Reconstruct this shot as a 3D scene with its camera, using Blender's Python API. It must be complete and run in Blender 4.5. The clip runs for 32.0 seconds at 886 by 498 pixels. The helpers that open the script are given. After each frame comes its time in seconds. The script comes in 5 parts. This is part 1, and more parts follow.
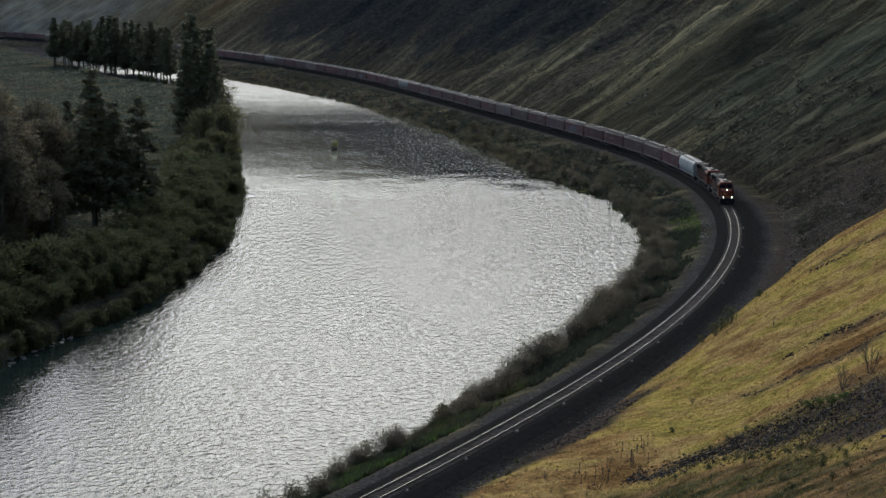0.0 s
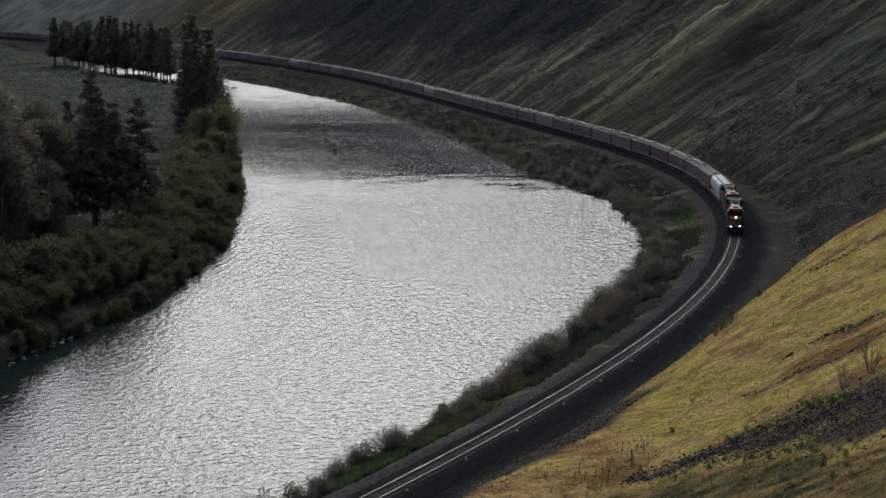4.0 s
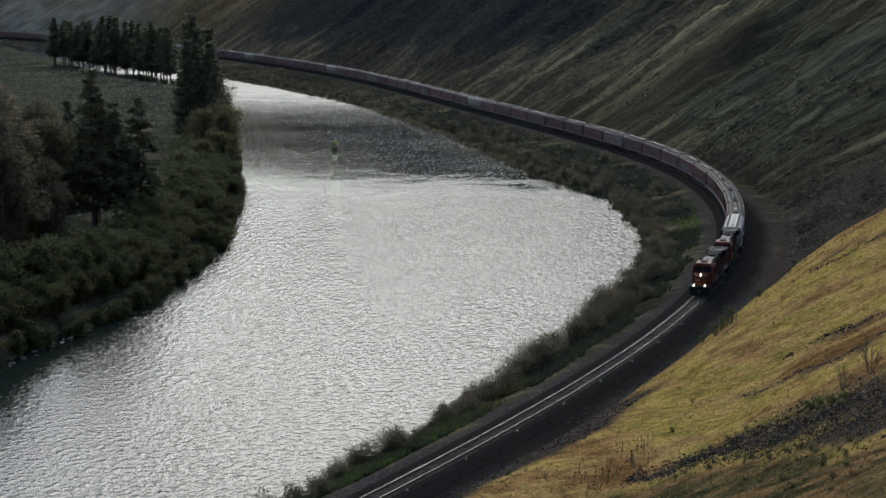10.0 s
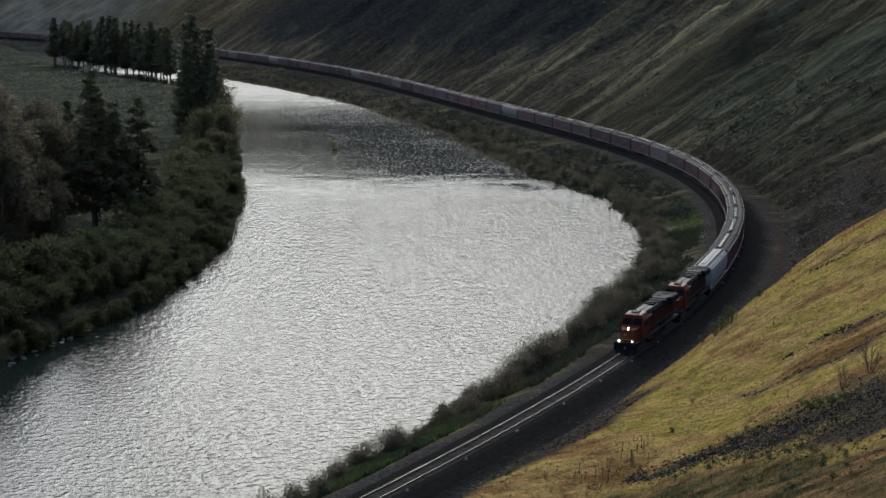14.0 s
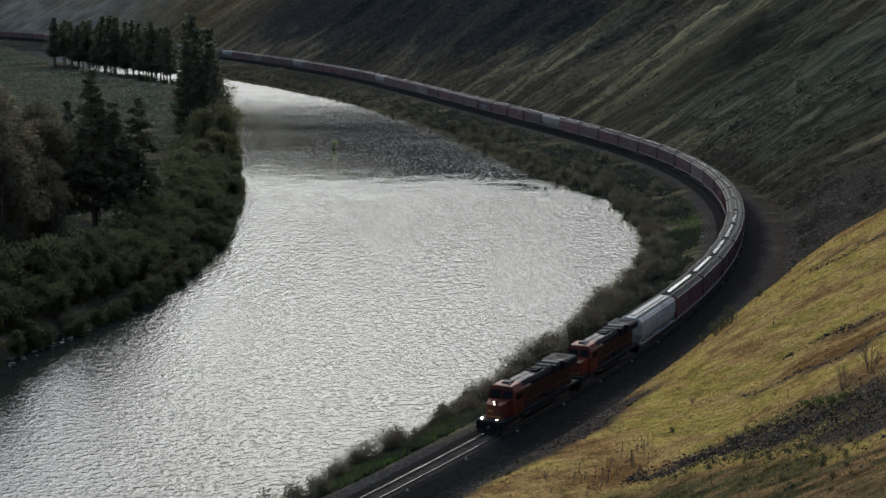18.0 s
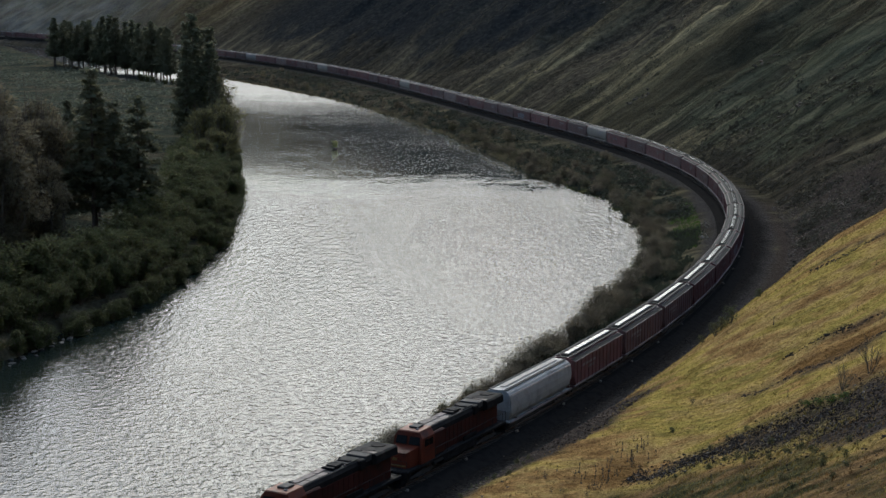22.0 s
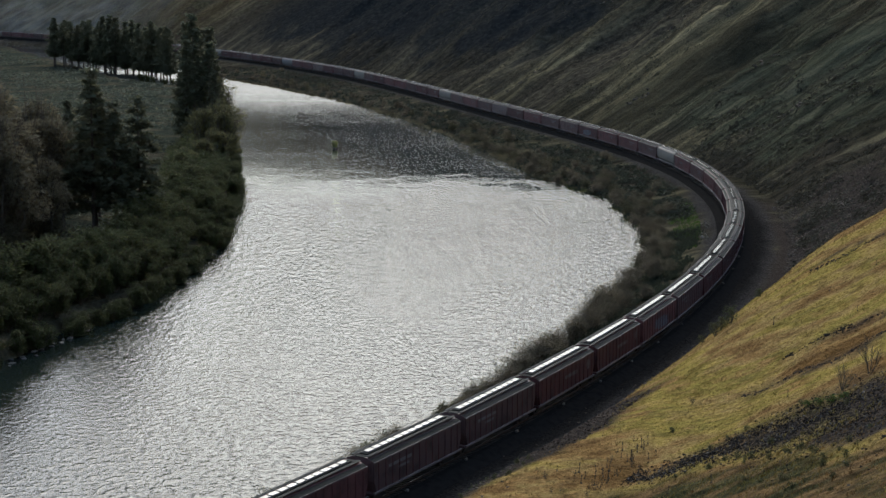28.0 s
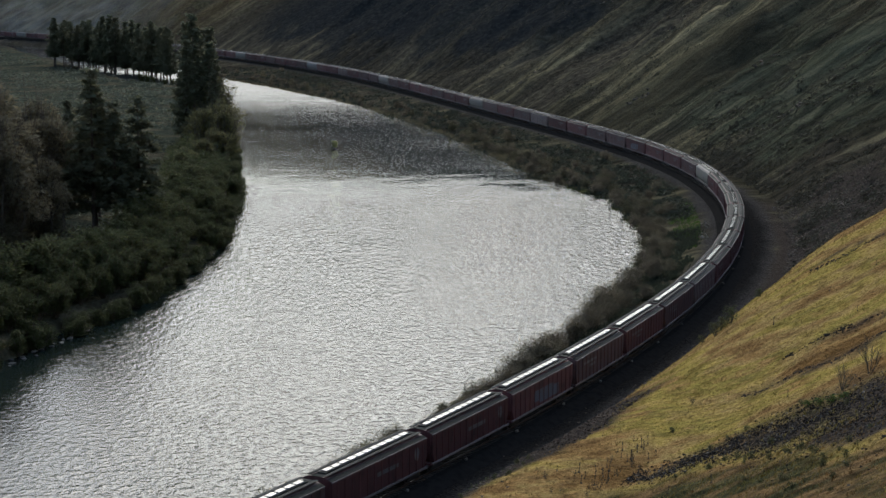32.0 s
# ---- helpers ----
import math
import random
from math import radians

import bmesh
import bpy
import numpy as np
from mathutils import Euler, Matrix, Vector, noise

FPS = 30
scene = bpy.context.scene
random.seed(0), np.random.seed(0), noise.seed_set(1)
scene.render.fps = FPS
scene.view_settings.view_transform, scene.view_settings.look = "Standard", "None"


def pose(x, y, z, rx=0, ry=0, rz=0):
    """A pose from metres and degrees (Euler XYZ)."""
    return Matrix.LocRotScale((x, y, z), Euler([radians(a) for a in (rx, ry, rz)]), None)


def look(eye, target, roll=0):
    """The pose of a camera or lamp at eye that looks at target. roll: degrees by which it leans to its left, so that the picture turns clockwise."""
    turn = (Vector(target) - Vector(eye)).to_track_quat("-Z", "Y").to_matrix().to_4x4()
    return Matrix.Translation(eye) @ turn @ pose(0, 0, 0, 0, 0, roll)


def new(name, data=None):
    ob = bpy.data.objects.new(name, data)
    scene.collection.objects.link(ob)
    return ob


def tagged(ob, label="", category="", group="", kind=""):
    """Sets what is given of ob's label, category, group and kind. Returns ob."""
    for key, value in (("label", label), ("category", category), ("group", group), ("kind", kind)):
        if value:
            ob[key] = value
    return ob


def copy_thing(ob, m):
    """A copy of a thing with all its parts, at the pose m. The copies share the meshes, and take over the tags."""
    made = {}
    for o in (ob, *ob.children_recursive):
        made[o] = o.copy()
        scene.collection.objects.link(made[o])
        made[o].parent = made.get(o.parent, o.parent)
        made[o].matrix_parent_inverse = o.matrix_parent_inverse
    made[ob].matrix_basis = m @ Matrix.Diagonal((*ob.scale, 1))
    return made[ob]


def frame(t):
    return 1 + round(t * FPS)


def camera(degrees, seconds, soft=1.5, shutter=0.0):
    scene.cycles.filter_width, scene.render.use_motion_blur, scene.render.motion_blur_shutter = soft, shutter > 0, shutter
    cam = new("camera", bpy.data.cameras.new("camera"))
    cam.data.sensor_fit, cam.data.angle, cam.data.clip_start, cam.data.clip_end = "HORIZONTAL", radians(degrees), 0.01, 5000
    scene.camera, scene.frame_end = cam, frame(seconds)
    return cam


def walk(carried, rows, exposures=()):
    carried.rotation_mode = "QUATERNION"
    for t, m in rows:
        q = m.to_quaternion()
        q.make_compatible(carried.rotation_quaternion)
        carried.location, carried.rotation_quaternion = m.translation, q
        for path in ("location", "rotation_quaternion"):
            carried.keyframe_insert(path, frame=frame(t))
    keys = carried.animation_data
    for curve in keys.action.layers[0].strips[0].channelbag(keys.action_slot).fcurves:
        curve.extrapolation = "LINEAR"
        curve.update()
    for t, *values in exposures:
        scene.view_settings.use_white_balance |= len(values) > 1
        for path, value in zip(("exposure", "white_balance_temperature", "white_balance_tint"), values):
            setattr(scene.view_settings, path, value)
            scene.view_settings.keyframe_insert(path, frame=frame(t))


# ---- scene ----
# The camera stands on the hillside above the bend and does not move.
EYE = (0.0, 0.0, 46.68)
cam = camera(29.09, 32.0, soft=1.5)
TILT = radians(8.995)
view = look(EYE, (0.0, math.cos(TILT), EYE[2] - math.sin(TILT)), 0.293)
walk(cam, [(0.0, view), (32.0, view)], exposures=[(0.0, 0.43, 6200, 4), (32.0, 0.43, 6200, 4)])

# ---- light: a wide hazy sun behind thin cloud ahead, beyond the bend, and the sky ----
SUN_HIGH, SUN_LEFT = radians(37.0), radians(2.0)
world = bpy.data.worlds.new("sky")
scene.world = world
world.use_nodes = True
wn = world.node_tree
sky = wn.nodes.new("ShaderNodeTexSky")
sky.sky_type, sky.sun_disc = "NISHITA", False
sky.sun_elevation, sky.sun_rotation = SUN_HIGH, -SUN_LEFT
sky.air_density, sky.dust_density, sky.ozone_density = 1.0, 2.0, 1.5
wn.links.new(sky.outputs[0], wn.nodes["Background"].inputs[0])
wn.nodes["Background"].inputs[1].default_value = 0.15
sun = new("sun", bpy.data.lights.new("sun", "SUN"))
sun.data.energy, sun.data.angle, sun.data.color = 0.62, radians(30.0), (1.0, 0.95, 0.86)
sun.matrix_world = look((-math.sin(SUN_LEFT) * 100, math.cos(SUN_LEFT) * 100, math.tan(SUN_HIGH) * 100), (0, 0, 0))


# ---- materials ----
def nodes_of(name):
    m = bpy.data.materials.new(name)
    m.use_nodes = True
    return m, m.node_tree, m.node_tree.nodes["Principled BSDF"]


def noise_node(tree, scale, detail=4.0, source=None, rough=0.55):
    n = tree.nodes.new("ShaderNodeTexNoise")
    n.inputs["Scale"].default_value = scale
    n.inputs["Detail"].default_value = detail
    n.inputs["Roughness"].default_value = rough
    if source is not None:
        tree.links.new(source, n.inputs["Vector"])
    return n


def ramp_node(tree, fac, stops):
    r = tree.nodes.new("ShaderNodeValToRGB")
    while len(r.color_ramp.elements) < len(stops):
        r.color_ramp.elements.new(0.5)
    for e, (p, c) in zip(r.color_ramp.elements, stops):
        e.position, e.color = p, (*c, 1) if len(c) == 3 else c
    tree.links.new(fac, r.inputs[0])
    return r


def mix_node(tree, fac, a, b, kind="MIX"):
    m = tree.nodes.new("ShaderNodeMix")
    m.data_type, m.blend_type = "RGBA", kind
    for socket, value in ((m.inputs[0], fac), (m.inputs[6], a), (m.inputs[7], b)):
        if isinstance(value, (int, float)):
            socket.default_value = value
        elif isinstance(value, tuple):
            socket.default_value = (*value, 1)
        else:
            tree.links.new(value, socket)
    return m.outputs[2]


def math_node(tree, op, a, b=0.0, c=0.0):
    m = tree.nodes.new("ShaderNodeMath")
    m.operation = op
    for socket, value in zip(m.inputs, (a, b, c)):
        if isinstance(value, (int, float)):
            socket.default_value = value
        else:
            tree.links.new(value, socket)
    return m.outputs[0]


def bump_node(tree, bsdf, height, strength, distance):
    b = tree.nodes.new("ShaderNodeBump")
    b.inputs["Strength"].default_value, b.inputs["Distance"].default_value = strength, distance
    tree.links.new(height, b.inputs["Height"])
    tree.links.new(b.outputs[0], bsdf.inputs["Normal"])
    return b


def plain(name, colour, rough=0.6, metal=0.0, worn=None, scale=3.0, bump=0.2, spread=0.15, spec=0.5):
    """A surface with a fine grain, larger patches of dirt or wear, and a little difference from piece to piece."""
    m, tree, bsdf = nodes_of(name)
    where = tree.nodes.new("ShaderNodeTexCoord").outputs["Object"]
    info = tree.nodes.new("ShaderNodeObjectInfo").outputs["Random"]
    shift = tree.nodes.new("ShaderNodeVectorMath")
    shift.operation = "ADD"
    tree.links.new(where, shift.inputs[0])
    tree.links.new(math_node(tree, "MULTIPLY", info, 71.0), shift.inputs[1])
    big = noise_node(tree, scale, 5, shift.outputs[0])
    fine = noise_node(tree, scale * 14, 3, shift.outputs[0])
    worn = worn or tuple(c * 0.55 for c in colour)
    light = tuple(min(1, c * 1.15) for c in colour)
    r = ramp_node(tree, big.outputs["Fac"], [(0.3, worn), (0.5, colour), (0.75, light)])
    grain = math_node(tree, "MULTIPLY_ADD", fine.outputs["Fac"], 0.5, 0.75)
    each = math_node(tree, "MULTIPLY_ADD", info, spread * 2, 1 - spread)
    tint = mix_node(tree, 1.0, r.outputs[0], math_node(tree, "MULTIPLY", grain, each), "MULTIPLY")
    tree.links.new(tint, bsdf.inputs["Base Color"])
    bsdf.inputs["Metallic"].default_value = metal
    bsdf.inputs["Specular IOR Level"].default_value = spec
    tree.links.new(math_node(tree, "MULTIPLY_ADD", big.outputs["Fac"], 0.25, rough - 0.12), bsdf.inputs["Roughness"])
    if bump:
        bump_node(tree, bsdf, fine.outputs["Fac"], bump, 0.02)
    return m


def leafy(name, colours, rough=0.6):
    """Leaves: each one takes a tone of its own, and each plant leans to one side of the range."""
    m, tree, bsdf = nodes_of(name)
    island = tree.nodes.new("ShaderNodeNewGeometry").outputs["Random Per Island"]
    info = tree.nodes.new("ShaderNodeObjectInfo").outputs["Random"]
    where = tree.nodes.new("ShaderNodeTexCoord").outputs["Object"]
    patch = noise_node(tree, 0.8, 2, where).outputs["Fac"]
    f = math_node(tree, "ADD", math_node(tree, "MULTIPLY", island, 0.35), math_node(tree, "MULTIPLY", info, 0.4))
    f = math_node(tree, "ADD", f, math_node(tree, "MULTIPLY", patch, 0.3))
    stops = [(i / (len(colours) - 1), c) for i, c in enumerate(colours)]
    tree.links.new(ramp_node(tree, f, stops).outputs[0], bsdf.inputs["Base Color"])
    bsdf.inputs["Roughness"].default_value = rough
    bsdf.inputs["Specular IOR Level"].default_value = 0.06
    # thin leaves let some light through
    thin = tree.nodes.new("ShaderNodeBsdfTranslucent")
    tree.links.new(bsdf.inputs["Base Color"].links[0].from_socket, thin.inputs[0])
    both = tree.nodes.new("ShaderNodeMixShader")
    both.inputs[0].default_value = 0.48
    tree.links.new(bsdf.outputs[0], both.inputs[1])
    tree.links.new(thin.outputs[0], both.inputs[2])
    tree.links.new(both.outputs[0], tree.nodes["Material Output"].inputs["Surface"])
    return m


def glowing(name, colour, strength):
    m, tree, bsdf = nodes_of(name)
    bsdf.inputs["Base Color"].default_value = (*colour, 1)
    bsdf.inputs["Emission Color"].default_value = (*colour, 1)
    bsdf.inputs["Emission Strength"].default_value = strength
    return m


M_RAIL = plain("polished_rail_head", (0.17, 0.162, 0.15), 0.42, 1.0, (0.11, 0.1, 0.09), 2.0, 0.0)
M_WEB = plain("rusty_rail_web", (0.09, 0.06, 0.045), 0.85, 0.0, (0.05, 0.035, 0.028), 2.0, 0.1, 0.1, 0.1)
M_TIE = plain("weathered_tie", (0.098, 0.08, 0.065), 0.9, 0.0, (0.057, 0.046, 0.038), 3.0, 0.5, 0.3, 0.05)
M_BALLAST = plain("basalt_ballast", (0.022, 0.02, 0.018), 0.95, 0.0, (0.014, 0.013, 0.012), 1.2, 0.8, 0.0, 0.0)
M_STONE = plain("basalt_stone", (0.11, 0.087, 0.066), 0.9, 0.0, (0.05, 0.042, 0.034), 3.0, 0.6, 0.45, 0.12)
M_TALUS = plain("dark_broken_basalt", (0.058, 0.044, 0.034), 0.95, 0.0, (0.024, 0.018, 0.014), 3.0, 0.6, 0.55, 0.1)
M_CUT = plain("raw_brown_rock", (0.1, 0.07, 0.048), 0.95, 0.0, (0.04, 0.028, 0.02), 3.0, 0.6, 0.5, 0.1)
M_LICHEN = plain("pale_lichen_stone", (0.14, 0.118, 0.092), 0.9, 0.0, (0.08, 0.07, 0.058), 3.0, 0.6, 0.3)
M_PALE = plain("pale_limestone", (0.21, 0.18, 0.14), 0.85, 0.0, None, 3.0, 0.5, 0.2)
M_BROWN = plain("oxide_brown_paint", (0.145, 0.06, 0.057), 0.5, 0.0, (0.062, 0.033, 0.031), 0.7, 0.1, 0.3, 0.25)
M_DULL = plain("grimy_grey_brown_paint", (0.13, 0.077, 0.07), 0.5, 0.0, (0.06, 0.039, 0.036), 0.7, 0.1, 0.25, 0.25)
M_ROOF = plain("dusty_roof_paint", (0.03, 0.03, 0.026), 0.75, 0.0, (0.02, 0.019, 0.017), 0.9, 0.1, 0.25, 0.08)
M_TAUPE = plain("sun_faded_brown_paint", (0.175, 0.122, 0.106), 0.55, 0.0, (0.12, 0.08, 0.075), 0.7, 0.1, 0.2)
# glint on the engine's roof panels put in as a pale tan colour
M_PANEL = plain("tan_glint_roof_panel", (0.2, 0.16, 0.14), 0.6, 0.0, (0.1, 0.08, 0.07), 1.2, 0.1, 0.3, 0.15)
# hood sides' shade, with grime, put into a darker copy of the orange
M_HOOD_SHADE = plain("grimy_shaded_orange_paint", (0.052, 0.014, 0.01), 0.6, 0.0, (0.022, 0.011, 0.009), 0.9, 0.08, 0.1, 0.12)
# sky light on the cab roof put into a lighter copy of the orange
M_CABTOP = plain("skylit_orange_roof", (0.27, 0.11, 0.07), 0.5, 0.0, (0.14, 0.06, 0.04), 1.0, 0.08, 0.1, 0.12)
M_GREY = plain("light_grey_paint", (0.185, 0.17, 0.16), 0.55, 0.0, (0.12, 0.105, 0.1), 0.7, 0.1, 0.2)
M_PALER = plain("chalky_off_white_paint", (0.2, 0.17, 0.138), 0.6, 0.0, (0.12, 0.097, 0.08), 0.6, 0.08, 0.1)
M_WHITE = plain("pale_grey_paint", (0.33, 0.32, 0.3), 0.55, 0.0, (0.2, 0.194, 0.18), 0.6, 0.08, 0.05)
M_HATCH = plain("galvanised_hatch", (0.3, 0.283, 0.262), 0.14, 0.95, (0.17, 0.157, 0.14), 1.5, 0.05, 0.25)
M_WALK = plain("galvanised_grating", (0.04, 0.038, 0.035), 0.75, 0.0, (0.026, 0.024, 0.022), 2.0, 0.1, 0.15, 0.1)
# highlight on wagon sills and eaves, painted as a pale edge colour
M_EDGE = plain("pale_edge_highlight", (0.21, 0.165, 0.15), 0.65, 0.0, (0.09, 0.068, 0.06), 1.0, 0.05, 0.2)
M_UNDER = plain("grimy_underframe", (0.06, 0.053, 0.048), 0.75, 0.1, (0.025, 0.022, 0.02), 2.0, 0.2)
M_WHEEL = plain("wheel_steel", (0.12, 0.1, 0.09), 0.5, 0.7, (0.06, 0.05, 0.045), 3.0, 0.1)
M_ORANGE = plain("orange_engine_paint", (0.125, 0.026, 0.012), 0.55, 0.0, (0.05, 0.014, 0.01), 0.8, 0.05, 0.06, 0.15)
M_BLACK = plain("black_engine_paint", (0.012, 0.011, 0.011), 0.75, 0.0, (0.028, 0.024, 0.022), 0.8, 0.08, 0.15, 0.1)
M_SOOT = plain("dusty_dark_roof", (0.055, 0.052, 0.048), 0.65, 0.0, (0.036, 0.034, 0.032), 1.0, 0.1, 0.15, 0.12)
M_YELLOW = plain("yellow_stripe_paint", (0.2, 0.11, 0.025), 0.5, 0.0, None, 1.0, 0.05)
M_MARK = plain("faded_white_marking", (0.17, 0.15, 0.14), 0.55, 0.0, None, 2.0, 0.05, 0.3)
M_BLUE = plain("faded_blue_spray_paint", (0.13, 0.135, 0.16), 0.55, 0.0, (0.12, 0.1, 0.1), 1.5, 0.05, 0.2)
M_LAMP = glowing("headlamp_glow", (1.0, 0.93, 0.76), 7.0)
M_BARK = plain("pine_bark", (0.1, 0.07, 0.05), 0.9, 0.0, (0.05, 0.037, 0.03), 2.0, 0.8)
M_TWIG = plain("brown_twig", (0.115, 0.088, 0.058), 0.9, 0.0, (0.07, 0.054, 0.036), 3.0, 0.4, 0.25)
M_STALK = plain("dead_stalk", (0.1, 0.075, 0.05), 0.9, 0.0, None, 5.0, 0.3, 0.3)
M_NEEDLE = leafy("pine_needles", [(0.11, 0.114, 0.07), (0.15, 0.15, 0.09), (0.18, 0.162, 0.1)])
M_WILLOW = leafy("riverside_leaves", [(0.056, 0.068, 0.029), (0.085, 0.095, 0.038), (0.125, 0.116, 0.05)])
M_OLIVE = leafy("olive_spring_leaves", [(0.13, 0.118, 0.052), (0.19, 0.17, 0.072), (0.24, 0.205, 0.092)])
M_BANK = leafy("olive_brown_bank_leaves", [(0.085, 0.078, 0.042), (0.12, 0.108, 0.056), (0.15, 0.128, 0.068)])
M_BRUSH = leafy("bare_brush", [(0.15, 0.118, 0.078), (0.2, 0.158, 0.098), (0.2, 0.18, 0.1)])
M_GREEN = leafy("green_verge", [(0.05, 0.056, 0.024), (0.085, 0.096, 0.036), (0.13, 0.125, 0.056)])
M_FRESH = leafy("fresh_spring_grass", [(0.05, 0.085, 0.02), (0.075, 0.125, 0.028), (0.11, 0.15, 0.042)])
M_STRAW = leafy("dead_shore_grass", [(0.12, 0.1, 0.06), (0.17, 0.142, 0.085), (0.21, 0.18, 0.105)])
M_SAGE = leafy("sage_leaves", [(0.05, 0.06, 0.044), (0.13, 0.138, 0.094), (0.34, 0.31, 0.21)])
M_RUST = leafy("brown_spring_twigs", [(0.155, 0.13, 0.084), (0.2, 0.168, 0.104), (0.24, 0.198, 0.12)])

m, tree, bsdf = nodes_of("cab_glass")
bsdf.inputs["Base Color"].default_value = (0.006, 0.006, 0.007, 1)
bsdf.inputs["Roughness"].default_value = 0.06
bsdf.inputs["Specular IOR Level"].default_value = 0.05
M_GLASS = m


# ---- the line of the track: distance along it (0 near the camera's bend, rising away) and heading in degrees ----
BENDS = [(-400, 55.0), (-120, 58.0), (0, 61.4), (36, 63.7), (72, 67.0), (107, 70.9), (143, 75.4), (179, 79.9), (215, 84.9),
         (251, 90.2), (286, 95.7), (322, 100.6), (358, 103.7), (394, 105.1), (430, 105.6), (501, 105.0), (573, 105.3), (644, 106.8),
         (716, 110.1), (770, 112.0), (1000, 119.0), (1300, 130.0), (1700, 140.0)]
S_MIN, S_MAX = -400, 1700
_s = np.arange(S_MIN, S_MAX + 1.0)
_h = np.radians(np.interp(_s, [b[0] for b in BENDS], [b[1] for b in BENDS]))
_h = np.convolve(np.pad(_h, 15, mode="edge"), np.ones(31) / 31, "valid")
_x = np.concatenate([[0], np.cumsum((np.cos(_h[1:]) + np.cos(_h[:-1])) / 2)])
_y = np.concatenate([[0], np.cumsum((np.sin(_h[1:]) + np.sin(_h[:-1])) / 2)])
_x += -7.94 - _x[-S_MIN]
_y += 147.3 - _y[-S_MIN]


def on_track(s, d=0.0):
    """The point d metres to the hill's side of the track at s, and the heading (radians)."""
    x, y, h = np.interp(s, _s, _x), np.interp(s, _s, _y), np.interp(s, _s, _h)
    return x + d * math.sin(h), y - d * math.cos(h), h


def along(x, y):
    """For arrays of places: distance along the track and signed distance from it, positive on the hill's side."""
    x, y = np.asarray(x, float).ravel(), np.asarray(y, float).ravel()
    s, d = np.empty_like(x), np.empty_like(x)
    for a in range(0, len(x), 20000):
        px, py = x[a:a + 20000, None], y[a:a + 20000, None]
        i = ((px - _x[None, ::6]) ** 2 + (py - _y[None, ::6]) ** 2).argmin(1) * 6
        px, py, h = px[:, 0], py[:, 0], _h[i]
        e = (px - _x[i]) * np.cos(h) + (py - _y[i]) * np.sin(h)
        s[a:a + 20000] = _s[i] + np.clip(e, -4, 4)
        far = np.hypot(px - _x[i], py - _y[i])
        side = (px - _x[i]) * np.sin(h) - (py - _y[i]) * np.cos(h)
        d[a:a + 20000] = np.where(np.abs(e) > 4, np.sign(side) * far, side)
    return s, d


# ---- the lie of the land ----
def lattice(ix, iy, seed):
    v = np.sin(ix * 127.1 + iy * 311.7 + seed * 74.7) * 43758.5453
    return v - np.floor(v)


def value_noise(x, y, seed=0):
    ix, iy = np.floor(x), np.floor(y)
    fx, fy = x - ix, y - iy
    fx, fy = fx * fx * (3 - 2 * fx), fy * fy * (3 - 2 * fy)
    a, b = lattice(ix, iy, seed), lattice(ix + 1, iy, seed)
    c, e = lattice(ix, iy + 1, seed), lattice(ix + 1, iy + 1, seed)
    return (a + (b - a) * fx) * (1 - fy) + (c + (e - c) * fx) * fy


def fractal(x, y, octaves=4, seed=0):
    total, size = 0.0, 1.0
    for k in range(octaves):
        total = total + size * (value_noise(x * 2 ** k, y * 2 ** k, seed + k) - 0.5)
        size *= 0.5
    return total


def smooth(a, b, v):
    t = np.clip((v - a) / (b - a), 0, 1)
    return t * t * (3 - 2 * t)


WATER = -4.0
NEAR_BANK = [(-400, 12), (0, 12), (53, 14), (128, 17), (174, 16.5), (229, 21), (263, 24), (287, 29), (314, 33), (346, 32), (387, 29),
             (424, 27.5), (491, 25.5), (561, 27), (623, 33), (693, 38.5), (779, 46), (900, 44), (1100, 24), (1200, 13), (1300, 10), (1700, 9)]
FAR_BANK = [(-400, 80), (0, 80), (46, 80), (95, 85), (118, 89), (151, 96), (172, 98), (211, 105), (274, 110), (329, 110), (449, 98),
            (603, 84), (700, 78), (760, 96), (900, 92), (1000, 80), (1100, 66), (1150, 58), (1200, 44), (1260, 30), (1330, 15), (1700, 12)]


def lay(table, s):
    return np.interp(s, [r[0] for r in table], [r[1] for r in table])


